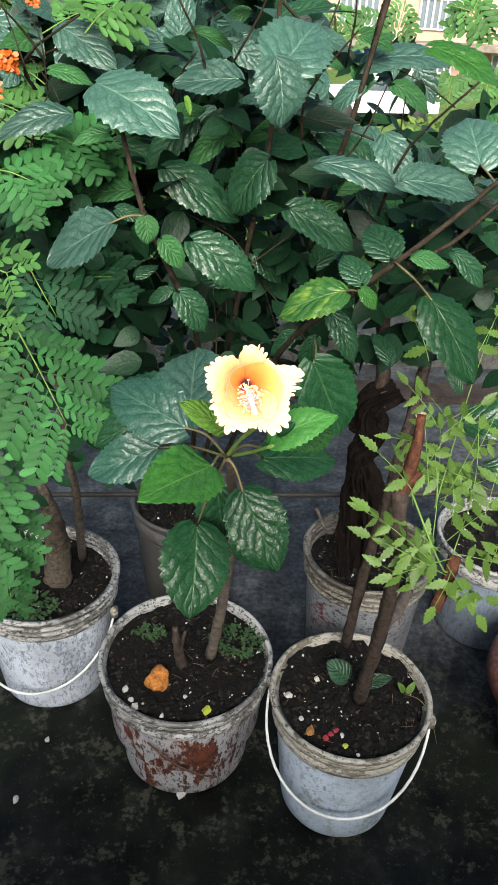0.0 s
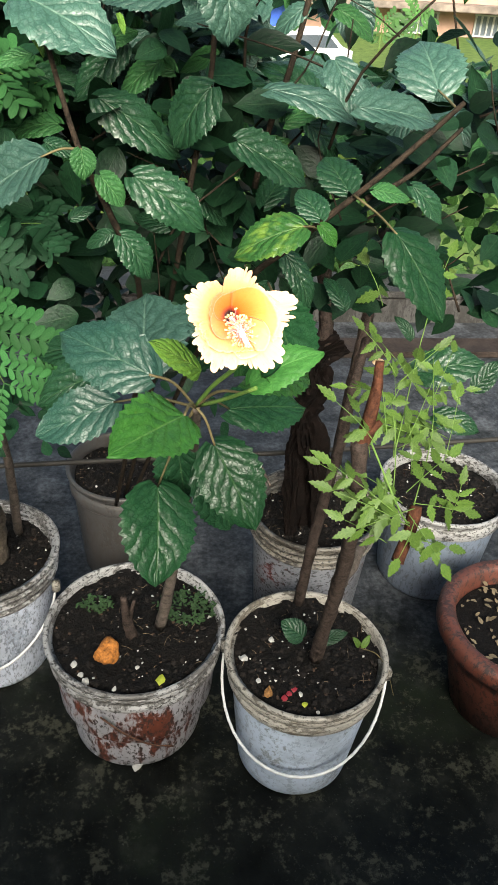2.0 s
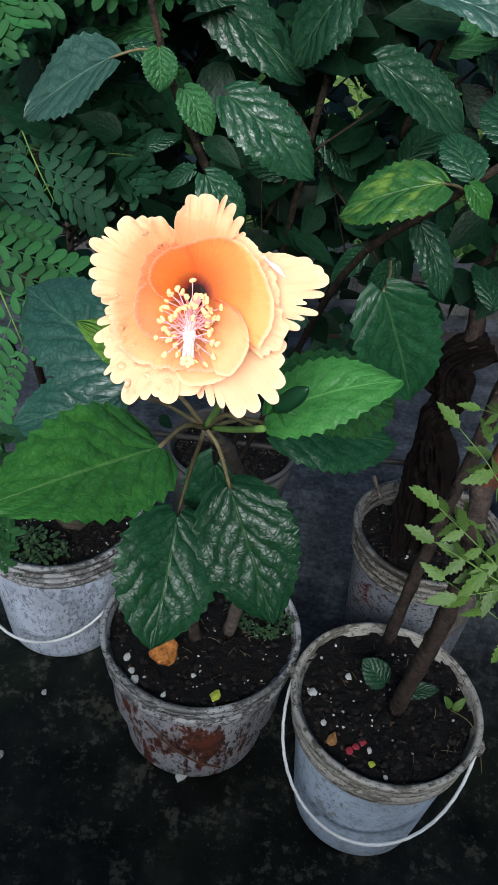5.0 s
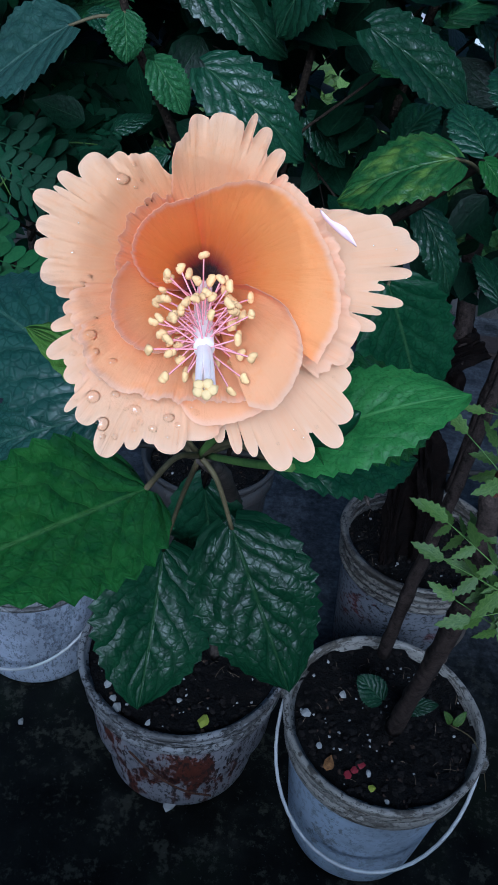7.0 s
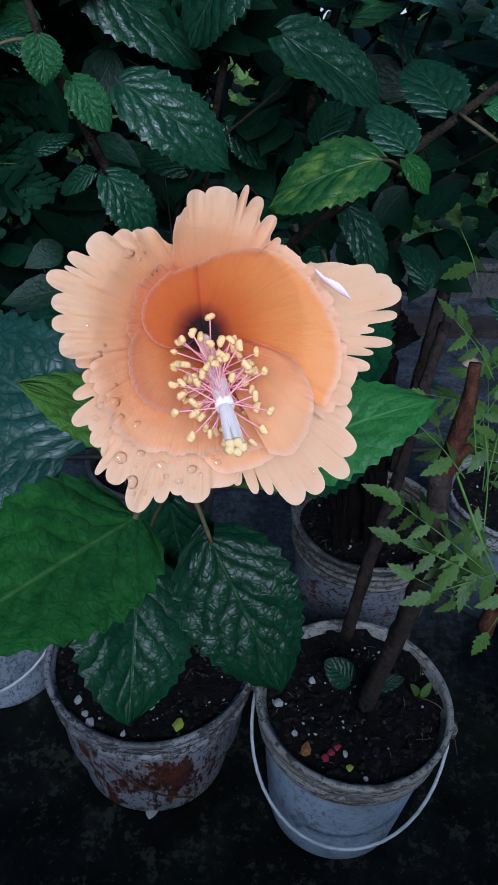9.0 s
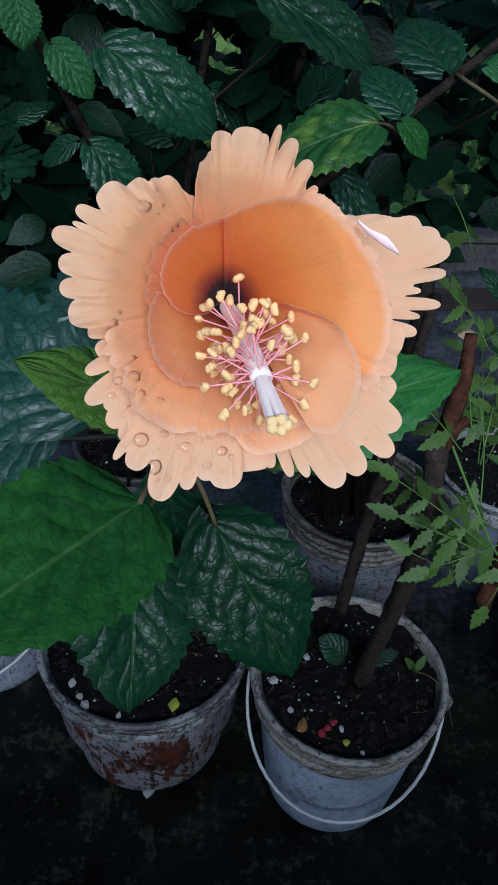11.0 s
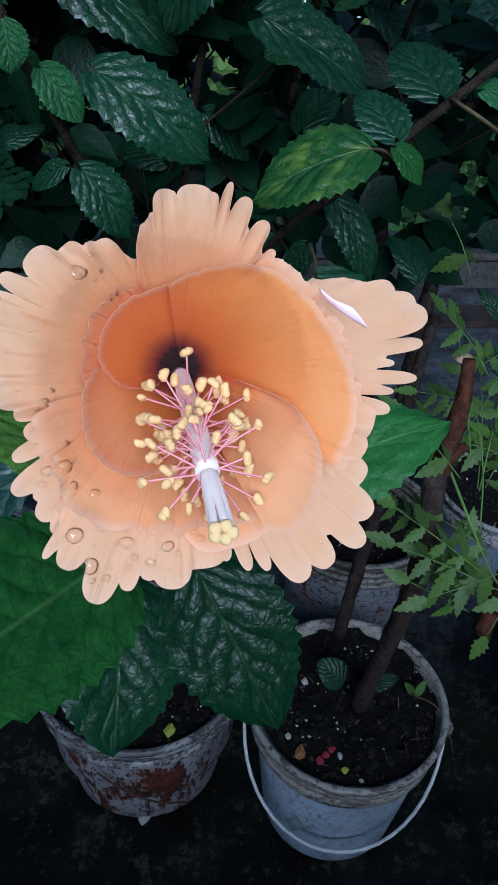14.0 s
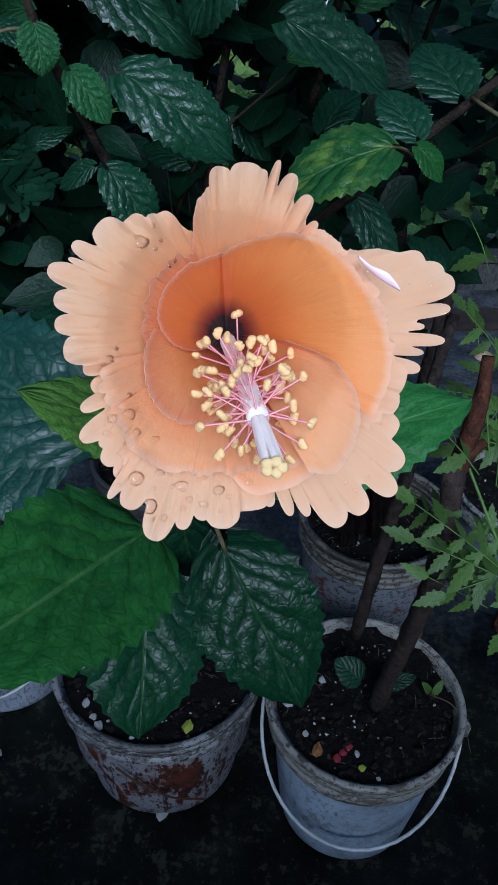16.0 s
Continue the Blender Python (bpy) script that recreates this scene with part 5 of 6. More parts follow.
sprig(pruned_plant, (0.250, 0.795, 0.765), (0.232, 0.801, 0.811), 5, 0.023, leaf_lime)
sprig(pruned_plant, (0.332, 0.890, 0.815), (0.281, 0.884, 0.841), 5, 0.023, leaf_lime)
sprig(pruned_plant, (0.263, 0.840, 0.811), (0.242, 0.856, 0.873), 5, 0.029, leaf_lime)
sprig(pruned_plant, (0.258, 0.834, 0.859), (0.286, 0.844, 0.914), 7, 0.022, leaf_lime)
sprig(pruned_plant, (0.382, 0.961, 0.837), (0.427, 0.946, 0.853), 5, 0.023, leaf_lime)
sprig(pruned_plant, (0.370, 0.849, 0.834), (0.302, 0.848, 0.866), 7, 0.028, leaf_lime)
sprig(pruned_plant, (0.305, 0.935, 0.884), (0.360, 0.935, 0.924), 5, 0.027, leaf_lime)
stem(pruned_plant, [(0.266, 0.735, 0.797), (0.282, 0.806, 0.853), (0.285, 0.862, 0.887)], 0.0009, 0.0006, petiole_green, 'stem')
stem(pruned_plant, [(0.297, 0.746, 0.798), (0.337, 0.829, 0.856), (0.354, 0.917, 0.921)], 0.0009, 0.0006, petiole_green, 'stem')
stem(pruned_plant, [(0.279, 0.798, 0.840), (0.344, 0.947, 0.931), (0.384, 1.021, 1.013)], 0.0009, 0.0006, petiole_green, 'stem')
leaf(pruned_plant, (0.387, 1.050, 0.823), (0.498, 1.047, 0.844), 0.6, leaf_dark)
leaf(pruned_plant, (0.436, 1.049, 0.743), (0.509, 1.024, 0.725), 0.55, leaf_dark)
leaf(pruned_plant, (0.480, 1.024, 0.806), (0.520, 1.045, 0.846), 0.6, leaf_dark)
leaf(pruned_plant, (0.349, 0.994, 0.911), (0.325, 1.016, 0.936), 0.5, leaf_dark)
leaf(pruned_plant, (0.245, 0.965, 0.31), (0.205, 0.985, 0.335), 0.9, leaf_dark)
leaf(pruned_plant, (0.275, 0.955, 0.31), (0.325, 0.955, 0.33), 0.5, leaf_dark)
stem(pruned_plant, [(0.350, 0.950, 0.292), (0.378, 0.925, 0.300), (0.398, 0.905, 0.270), (0.412, 0.890, 0.225)], 0.0011, 0.0006, petiole_brown, 'sprout')
leaf(pruned_plant, (0.352, 0.952, 0.292), (0.338, 0.958, 0.312), 0.5, leaf_lime)
leaf(pruned_plant, (0.356, 0.948, 0.294), (0.372, 0.962, 0.312), 0.45, leaf_lime)
# gnarled old plant in the rear bucket
gnarled_trunk(stump_plant, [(0.330, 1.330, 0.262), (0.318, 1.316, 0.420), (0.290, 1.300, 0.535), (0.276, 1.290, 0.610), (0.292, 1.282, 0.668), (0.283, 1.280, 0.722), (0.329, 1.287, 0.757)], 0.030, 0.025)
gnarled_trunk(stump_plant, [(0.272, 1.290, 0.270), (0.268, 1.300, 0.400), (0.262, 1.303, 0.495), (0.276, 1.298, 0.584)], 0.013, 0.013, 'root', '')
gnarled_trunk(stump_plant, [(0.283, 1.292, 0.649), (0.249, 1.305, 0.686), (0.230, 1.308, 0.710)], 0.016, 0.010, 'stub', '')
stem(stump_plant, [(0.300, 1.279, 0.723), (0.296, 1.307, 0.806), (0.291, 1.335, 0.886), (0.286, 1.346, 0.960)], 0.015, 0.012, bark_dark, 'branch')
stem(stump_plant, [(0.355, 1.293, 0.467), (0.372, 1.304, 0.711), (0.401, 1.375, 0.826), (0.431, 1.454, 0.915)], 0.013, 0.01, bark_dark, 'branch')
stem(stump_plant, [(0.201, 1.310, 0.448), (0.221, 1.287, 0.413)], 0.004, 0.003, bark_grey, 'root')
bm = bmesh.new()
lathe(bm, (0.248, 0.830, 0.963), [(0.0, 0.0), (0.006, 0.001), (0.0082, -0.002)], 16, 0.05)
part("cut_end", bm, cut_wood, pruned_plant, "pale fresh cut end of the branch")


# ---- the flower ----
# Flower axes and place, taken from the camera at the path's end.
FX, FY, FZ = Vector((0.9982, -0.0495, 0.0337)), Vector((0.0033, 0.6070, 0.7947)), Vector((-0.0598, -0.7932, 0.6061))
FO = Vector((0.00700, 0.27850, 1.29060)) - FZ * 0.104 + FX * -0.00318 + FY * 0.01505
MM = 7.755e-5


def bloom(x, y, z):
    """From the flower's face plane (x, y) and height towards the viewer, in metres, to the world; narrowed with height
    about the last camera place, so that outlines fit its view.
    """
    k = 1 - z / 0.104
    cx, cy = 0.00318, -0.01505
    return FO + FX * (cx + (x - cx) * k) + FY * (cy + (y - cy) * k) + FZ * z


def lean(x, y):
    """The face's tilt."""
    return 0.0050 + 0.10 * y - 0.15 * (x - 0.004)


flower_bm = bmesh.new()
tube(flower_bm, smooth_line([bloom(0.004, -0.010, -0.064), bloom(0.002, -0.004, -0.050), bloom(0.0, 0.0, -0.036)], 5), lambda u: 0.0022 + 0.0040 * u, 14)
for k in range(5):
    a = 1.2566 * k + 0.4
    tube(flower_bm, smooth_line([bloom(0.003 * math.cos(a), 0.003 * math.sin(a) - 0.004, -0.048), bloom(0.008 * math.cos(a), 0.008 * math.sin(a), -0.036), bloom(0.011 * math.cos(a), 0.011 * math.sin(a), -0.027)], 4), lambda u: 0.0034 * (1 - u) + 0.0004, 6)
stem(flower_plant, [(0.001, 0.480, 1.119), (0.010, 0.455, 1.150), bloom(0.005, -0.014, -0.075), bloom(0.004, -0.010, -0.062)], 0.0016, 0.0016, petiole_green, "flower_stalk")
flower = part("flower", flower_bm, calyx_green, flower_plant, "large peach-orange hibiscus flower with frilled, overlapping petals")


def curve_value(values, f):
    """Smooth reading of evenly spaced values at f from 0 to 1."""
    q = f * (len(values) - 1)
    k = min(int(q), len(values) - 2)
    t = q - k
    p0, p1, p2, p3 = values[max(k - 1, 0)], values[k], values[k + 1], values[min(k + 2, len(values) - 1)]
    return 0.5 * (2 * p1 + (p2 - p0) * t + (2 * p0 - 5 * p1 + 4 * p2 - p3) * t * t + (3 * p1 - p0 - 3 * p2 + p3) * t ** 3)


PETALS = []


def petal(a0, a1, radii, layer, material, lobes=(), ruffle=0.0, seed=0, lift=0.0, thick=0.00006, end=0.0):
    """A petal as a fan about the throat between two angles (degrees). Its margin follows the radii (evenly spaced) and carries
    rounded lobes (angle, radius, half width). All petals share one bowl; layer says how far this one stands off it at its margin, lift turns the margin up."""
    na, nr = max(60, int((a1 - a0) * 2.6)), 28
    bm = bmesh.new()
    uvl = bm.loops.layers.uv.new("UVMap")
    rim = bm.loops.layers.uv.new("Rim")
    grid, uvs, rims = [], {}, {}
    for i in range(na + 1):
        f = i / na
        deg = a0 + (a1 - a0) * f
        a = radians(deg)
        base = curve_value(radii, f) + (3.0 + 5.0 * bool(lobes)) * noise.noise(Vector((deg * 0.35, seed * 3.3, 0.5))) + (1.4 + 1.8 * bool(lobes)) * noise.noise(Vector((deg * 1.1, seed * 2.7, 4.5)))
        edge = base
        for c, r, w in lobes:
            k = abs(deg - c) / w
            if k < 1 and r > base:
                edge = max(edge, base + (r - base) * (1 - k ** 2.4) ** 0.5)
        body = base * MM * 0.80
        edge *= MM
        row = []
        for j in range(nr + 1):
            u = j / nr
            r = body * u / 0.7 if u < 0.7 else body + (edge - body) * (u - 0.7) / 0.3
            x, y = r * math.cos(a), r * math.sin(a)
            out = r / (220 * MM)
            z = -0.020 * math.exp(-r / (95 * MM)) + layer * min(1.0, 0.35 + 0.65 * out) + lean(x, y) * min(1.0, out)
            wave = noise.noise(Vector((a * 2.6, u * 1.6, seed * 5.1)))
            fine = noise.noise(Vector((a * 8.5, u * 2.2, seed)))
            z += ruffle * (1.7 * wave + 0.9 * fine + 0.3 * noise.noise(Vector((a * 19.0, u * 4.0, seed * 1.7)))) * u ** 2.2
            z += lift * u ** 5
            side = min(f, 1 - f)
            z -= 0.0006 * max(0, 1 - side * 14) * u
            z += end * max(0.0, 1 - (1 - f) * 9) ** 2 * u ** 0.5
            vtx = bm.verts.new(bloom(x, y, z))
            uvs[vtx] = (f * (a1 - a0) / 70.0, min(1.0, r / (300 * MM)))
            rims[vtx] = (f, u)
            row.append(vtx)
        grid.append(row)
    for i in range(na):
        for j in range(nr):
            quad = (grid[i][j], grid[i + 1][j], grid[i + 1][j + 1], grid[i][j + 1])
            fc = bm.faces.new(quad)
            for loop in fc.loops:
                loop[uvl].uv = uvs[loop.vert]
                loop[rim].uv = rims[loop.vert]
    PETALS.append(([v.co.copy() for row in grid for v in row], nr + 1, na))
    ob = part("petal", bm, material, flower)
    mod = ob.modifiers.new("thickness", 'SOLIDIFY')
    mod.thickness, mod.offset = thick, -1.0
    ob.modifiers.new("crisp_rim", 'EDGE_SPLIT').split_angle = radians(55)
    return ob


# outer lobed petals, back to front; lobes as (angle, radius, half width)
petal(280, 342, (268, 292, 318, 350, 362, 338, 318, 300), -0.0052, petal_outer,
      ((284.5, 318, 2.5), (289.6, 344, 2.3), (294.2, 356, 2.2), (300.8, 399, 4.6), (307.6, 403, 4.0), (316.4, 414, 3.6), (323, 392, 4.4), (330, 350, 4.6), (337, 332, 4)), 0.0008, 2)
petal(-16, 34, (292, 306, 326, 358, 360, 335, 268), -0.0040, petal_outer,
      ((20, 376, 4.5), (16, 402, 4), (12.5, 415, 4.0), (6.2, 400, 2.0), (1.8, 352, 1.2), (-2.0, 388, 2.1), (-5.8, 352, 1.5), (-10.6, 350, 2.6)), 0.0009, 1)
petal(196, 240, (220, 244, 258, 268, 276, 278), -0.0028, petal_outer,
      ((202.5, 258, 4), (208, 291, 3.2), (216.5, 320, 4.2), (222, 300, 3), (227, 318, 4.5), (233, 322, 4)), 0.0007, 5)
petal(228, 290, (285, 315, 332, 328, 318, 312, 306, 290), -0.0014, petal_outer,
      ((234.6, 360, 1.8), (240, 358, 4.0), (250.4, 390, 4.8), (257.2, 357, 2.8), (262.5, 335, 2.5), (269, 347, 5.6), (279, 318, 7)), 0.0009, 3)
petal(103, 200, (170, 205, 242, 262, 272, 280, 278, 272, 268, 262, 238, 200), -0.0016, petal_outer,
      ((122, 244, 9), (130, 268, 5), (139.4, 298, 6.2), (149.8, 315, 3.0), (154.6, 309, 1.3), (160, 336, 4.4), (168.6, 311, 4.6), (177, 304, 4.2), (187, 290, 6.4), (195, 262, 4)), 0.0010, 24)
petal(40, 112, (196, 222, 246, 266, 278, 284, 282, 262, 226, 165), -0.0008, petal_outer,
      ((50.6, 255, 2.4), (58.4, 286, 3.4), (66.8, 307, 3.4), (72.8, 321, 1.7), (77, 298, 2.2), (82.4, 305, 6.0), (92.6, 296, 4.0), (98.8, 246, 4.0), (104, 203, 3)), 0.0010, 25, lift=0.0012)
# second row, with small frills
petal(-34, 60, (306, 322, 318, 292, 284, 276, 262, 256, 244, 195), -0.0002, petal_outer,
      ((-23, 330, 4), (-14.5, 330, 5), (-5, 300, 3), (30.2, 270, 2.4), (37.5, 256, 5), (48, 246, 6)), 0.0010, 6)
petal(193, 256, (205, 222, 240, 244, 246, 240), 0.0002, petal_outer,
      ((199, 236, 4), (204, 250, 3), (210, 246, 4), (217, 256, 4.5), (224, 250, 3), (231, 268, 5), (239, 262, 4), (246, 262, 4)), 0.0008, 7, lift=0.0006)
petal(112, 200, (152, 158, 160, 150, 146, 140), 0.0010, petal_outer, ((122, 166, 3), (128, 164, 3)), 0.0003, 8, lift=0.0018)
# inner whorl, overlapping like a pinwheel
petal(268, 306, (230, 284, 296, 297, 292), 0.0006, petal_peach, (), 0.0004, 9, lift=0.0008)
petal(214, 308, (232, 262, 262, 258, 252, 250, 262, 286), 0.0014, petal_peach, ((234, 268, 4), (244, 268, 6)), 0.0005, 10, lift=0.0018)
petal(176, 282, (128, 146, 160, 176, 182, 172, 150, 120), 0.0024, petal_peach, (), 0.0002, 11, lift=0.0024)
petal(78, 221, (150, 142, 138, 138, 136, 132, 126, 114, 96, 70, 42), 0.0034, petal_inner, (), 0.0002, 12, lift=0.0014, end=0.0020)
petal(-30, 93, (300, 302, 294, 278, 262, 250, 236, 214, 186, 160, 144), 0.0042, petal_inner, (), 0.0004, 13, lift=0.0010, end=0.0030)
petal(-59, -7, (288, 314, 310, 300, 284, 262, 230, 190, 110), 0.0056, petal_peach, (), 0.0004, 14, lift=0.0016, end=0.0026)

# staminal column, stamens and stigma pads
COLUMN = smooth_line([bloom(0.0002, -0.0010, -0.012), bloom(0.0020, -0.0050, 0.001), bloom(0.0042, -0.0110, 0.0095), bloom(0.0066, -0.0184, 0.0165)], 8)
bm = bmesh.new()
tube(bm, COLUMN[:int(len(COLUMN) * 0.74)], lambda u: 0.0012 + 0.0002 * u, 18)
part("staminal_column", bm, column_white, flower, "pinkish white staminal column")

r2 = random.Random(77)
bm_f = bmesh.new()
anthers = []
for k in range(80):
    s = 0.30 + 0.44 * (k / 80) ** 0.9
    at = COLUMN[int(s * (len(COLUMN) - 1))]
    ahead = (COLUMN[-1] - COLUMN[0]).normalized()
    side = ahead.cross(FX).normalized()
    other = ahead.cross(side)
    a = k * 2.39996
    ln = r2.uniform(0.0042, 0.0078)
    way = (math.cos(a) * side + math.sin(a) * other + ahead * r2.uniform(-0.45, 0.45)).normalized()
    end = at + way * ln + FZ * 0.0006
    tube(bm_f, smooth_line([at, at + way * ln * 0.55 + FZ * 0.0003, end], 3), lambda u: 0.00013, 5)
    anthers.append((end, way))
part("filament_tuft", bm_f, stamen_pink, flower, "fine pink filaments", kind="stuff")
bm = bmesh.new()
for j in range(2):
    vs = bmesh.ops.create_icosphere(bm, subdivisions=2, radius=0.00068)["verts"]
    for vtx in vs:
        vtx.co = Vector((vtx.co.x + (j - 0.5) * 0.00048, vtx.co.y * 0.95 - 0.00030 * abs(vtx.co.x) / 0.0006, vtx.co.z * 0.75))
anther_me = bpy.data.meshes.new("anther")
bm.to_mesh(anther_me)
bm.free()
for poly in anther_me.polygons:
    poly.use_smooth = True
anther_me.materials.append(anther_cream)
for end, way in anthers:
    ob = new("anther", anther_me)
    ob.rotation_euler = (r2.uniform(0, 6), r2.uniform(0, 6), r2.uniform(0, 6))
    ob.scale = [r2.uniform(0.8, 1.1)] * 3
    ob.location = end
    adopt(ob, flower)
for k in range(5):
    a = 1.2566 * k
    out = FX * math.cos(a) + FY * math.sin(a) * 0.7
    c = COLUMN[-1] + out * 0.0010 + FZ * 0.0006
    foot = COLUMN[int(len(COLUMN) * 0.68)]
    bm = bmesh.new()
    tube(bm, smooth_line([foot + out * 0.0004, (foot + c) / 2 + out * 0.0003, c], 4), lambda u: 0.00062 - 0.00022 * u, 10)
    part("style", bm, column_white, flower)
    bm = bmesh.new()
    vs = bmesh.ops.create_icosphere(bm, subdivisions=3, radius=0.00070)["verts"]
    for vtx in vs:
        q = vtx.co * (1 + 0.15 * noise.noise(vtx.co * 2500))
        vtx.co = q - FZ * q.dot(FZ) * 0.35 + c
    part("stigma_pad", bm, pad_cream, flower)


tree_verts, tree_faces = [], []
for pts, width, count in PETALS:
    k0 = len(tree_verts)
    tree_verts += pts
    tree_faces += [(k0 + i * width + j, k0 + (i + 1) * width + j, k0 + (i + 1) * width + j + 1, k0 + i * width + j + 1) for i in range(count) for j in range(width - 1)]
petal_tree = BVHTree.FromPolygons(tree_verts, tree_faces)


def droplet(px, py, size):
    """A flat bead of water lying on whichever petal is uppermost there."""
    x, y = (px - 400) * MM, (590 - py) * MM
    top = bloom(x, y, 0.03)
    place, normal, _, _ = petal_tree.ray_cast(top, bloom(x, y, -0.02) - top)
    if place is None:
        return
    if normal.dot(FZ) < 0:
        normal = -normal
    ax, ay, az = aim(Vector((0, 0, 0)), FY + FX * 0.3 * math.sin(px), normal)
    bm = bmesh.new()
    vs = bmesh.ops.create_uvsphere(bm, u_segments=20, v_segments=12, radius=1.0)["verts"]
    for vtx in vs:
        c = vtx.co.copy()
        vtx.co = place + ax * c.x * size * (1 + 0.2 * math.sin(py)) + ay * c.y * size * (0.85 + 0.15 * c.x * math.sin(px)) + az * (c.z * size * (0.42 if c.z > 0 else 0.06))
    part("droplet", bm, water_mat, flower)


for px, py, size in ((265, 897, 16), (242, 848, 15), (322, 862, 12), (388, 868, 10), (290, 917, 8), (268, 920, 6), (335, 885, 8), (360, 893, 8), (405, 880, 7), (325, 900, 6), (283, 838, 8), (440, 855, 8),
                     (272, 865, 5), (305, 862, 5), (228, 735, 12), (190, 768, 8), (243, 765, 8), (275, 780, 9), (200, 742, 9), (222, 788, 5), (250, 812, 6), (230, 700, 5), (250, 428, 13), (270, 400, 6), (285, 425, 5),
                     (275, 440, 5), (195, 635, 7), (205, 618, 5), (182, 645, 6), (170, 578, 5), (152, 618, 4), (175, 520, 4), (270, 545, 5), (300, 470, 6), (310, 462, 5), (630, 868, 6), (612, 855, 5), (652, 845, 5),
                     (655, 815, 4), (675, 750, 4), (585, 885, 5), (430, 845, 6), (765, 505, 4), (725, 503, 3), (650, 480, 7), (790, 555, 5), (390, 905, 5), (410, 915, 4), (300, 900, 4), (210, 860, 5)):
    droplet(px, py, size * MM)
# a fallen pink petal fragment caught on the rim
bm = bmesh.new()
vs = bmesh.ops.create_uvsphere(bm, u_segments=16, v_segments=8, radius=1.0)["verts"]
for vtx in vs:
    c = vtx.co.copy()
    q = Vector((c.x * 0.0030, c.y * (0.0007 + 0.0002 * math.sin(4 * c.x)) - c.x * 0.0024 + 0.0003 * math.sin(3.2 * c.x), 0))
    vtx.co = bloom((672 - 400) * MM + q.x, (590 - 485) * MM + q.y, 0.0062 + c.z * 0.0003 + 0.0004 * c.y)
part("petal_scrap", bm, plain("petal_pink", (0.88, 0.62, 0.66), 0.5), flower, "pale pink turned-up scrap of petal edge")


# ---- leaf masses ----
def shrub_room(p):
    """Thick in the middle of the shrub, thinning to its outline."""
    e = ((p.x - 0.03) / 0.62) ** 2 + ((p.y - 1.28) / 0.42) ** 2 + ((p.z - 1.10) / 0.36) ** 2
    if 0.12 < p.x < 0.36 and p.z < 0.95 or p.x >= 0.36 and p.z < 0.80 or p.z < 0.93 and p.y < 1.25 and p.x > -0.40:
        return False
    if p.x > 0.10 and p.z > 1.22 + 0.3 * max(0.0, 0.22 - p.x) and noise.noise(p * 9) < (0.42 if p.x > 0.18 else 0.34):
        return False
    return e < 1 + 0.3 * noise.noise(p * 5) and noise.noise(p * 7 + Vector((5, 1, 2))) > -0.18


foliage("foliage", shrub, leaf_shaded, 3800, (-0.6, 0.90, 0.70), (0.65, 1.7, 1.5), 0.052, 21, shrub_room)
foliage("low_foliage", shrub, leaf_shaded, 480, (-0.65, 1.45, 0.38), (0.16, 2.0, 1.0), 0.050, 24, lambda p: noise.noise(p * 5) > -0.25 and ((p.x + 0.22) / 0.42) ** 2 + ((p.y - 1.68) / 0.30) ** 2 < 1 + 0.4 * noise.noise(p * 4))
foliage("foliage", shrub, leaf_mid, 420, (-0.5, 0.95, 1.15), (0.6, 1.7, 1.5), 0.06, 22, shrub_room)
foliage("upper_foliage", shrub, leaf_sky_sheen, 900, (-0.45, 0.98, 1.20), (0.5, 1.5, 1.5), 0.058, 27, shrub_room)
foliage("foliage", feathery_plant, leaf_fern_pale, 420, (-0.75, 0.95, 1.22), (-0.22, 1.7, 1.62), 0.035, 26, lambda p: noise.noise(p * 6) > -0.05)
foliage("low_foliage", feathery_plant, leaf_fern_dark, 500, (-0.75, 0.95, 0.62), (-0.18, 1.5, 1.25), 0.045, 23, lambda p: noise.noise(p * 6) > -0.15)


def twigs(parent, count, lo, hi, seed):
    """Thin bare twigs and leaf stalks that fill the inside of a shrub, as one part."""
    r2 = random.Random(seed)
    bm = bmesh.new()
    for _ in range(count):
        p = Vector([r2.uniform(a, b) for a, b in zip(lo, hi)])
        way = Vector((r2.gauss(0, 0.5), r2.gauss(-0.1, 0.4), r2.uniform(0.25, 1.0))).normalized() * r2.uniform(0.06, 0.20)
        bend = Vector((r2.gauss(0, 1), r2.gauss(0, 1), 0)) * 0.012
        r = r2.uniform(0.0009, 0.0024)
        tube(bm, smooth_line([p, p + way * 0.5 + bend, p + way], 3), lambda u: r * (1 - 0.5 * u), 5)
    return part("twig_tangle", bm, bark_brown, parent, "thin brown twigs", kind="stuff")


twigs(shrub, 60, (-0.30, 0.88, 0.95), (0.42, 1.20, 1.38), 91)
twigs(feathery_plant, 30, (-0.40, 0.92, 0.80), (-0.20, 1.15, 1.25), 92)


def orange_flower(parent, at, r, seed):
    r2 = random.Random(seed)
    verts, uvs, faces = [], [], []
    for k in range(34):
        a = r2.uniform(0, 6.28)
        c = Vector(at) + Vector((r2.uniform(-1, 1), r2.uniform(-1, 1), r2.uniform(-1, 1))) * r * 0.75
        blade(verts, uvs, faces, c, c + Vector((math.cos(a), r2.uniform(-1.0, 0.4), math.sin(a))) * r * 0.55, 0.8, (r2.uniform(-1, 1), -1, r2.uniform(-0.5, 1)), OVAL)
    return sheet("flower", verts, uvs, faces, petal_orange, parent, "small orange flower head")


orange_flower(feathery_plant, (-0.242, 0.885, 1.338), 0.012, 1)
orange_flower(feathery_plant, (-0.255, 0.870, 1.313), 0.009, 2)
orange_flower(feathery_plant, (-0.218, 0.925, 1.392), 0.006, 3)

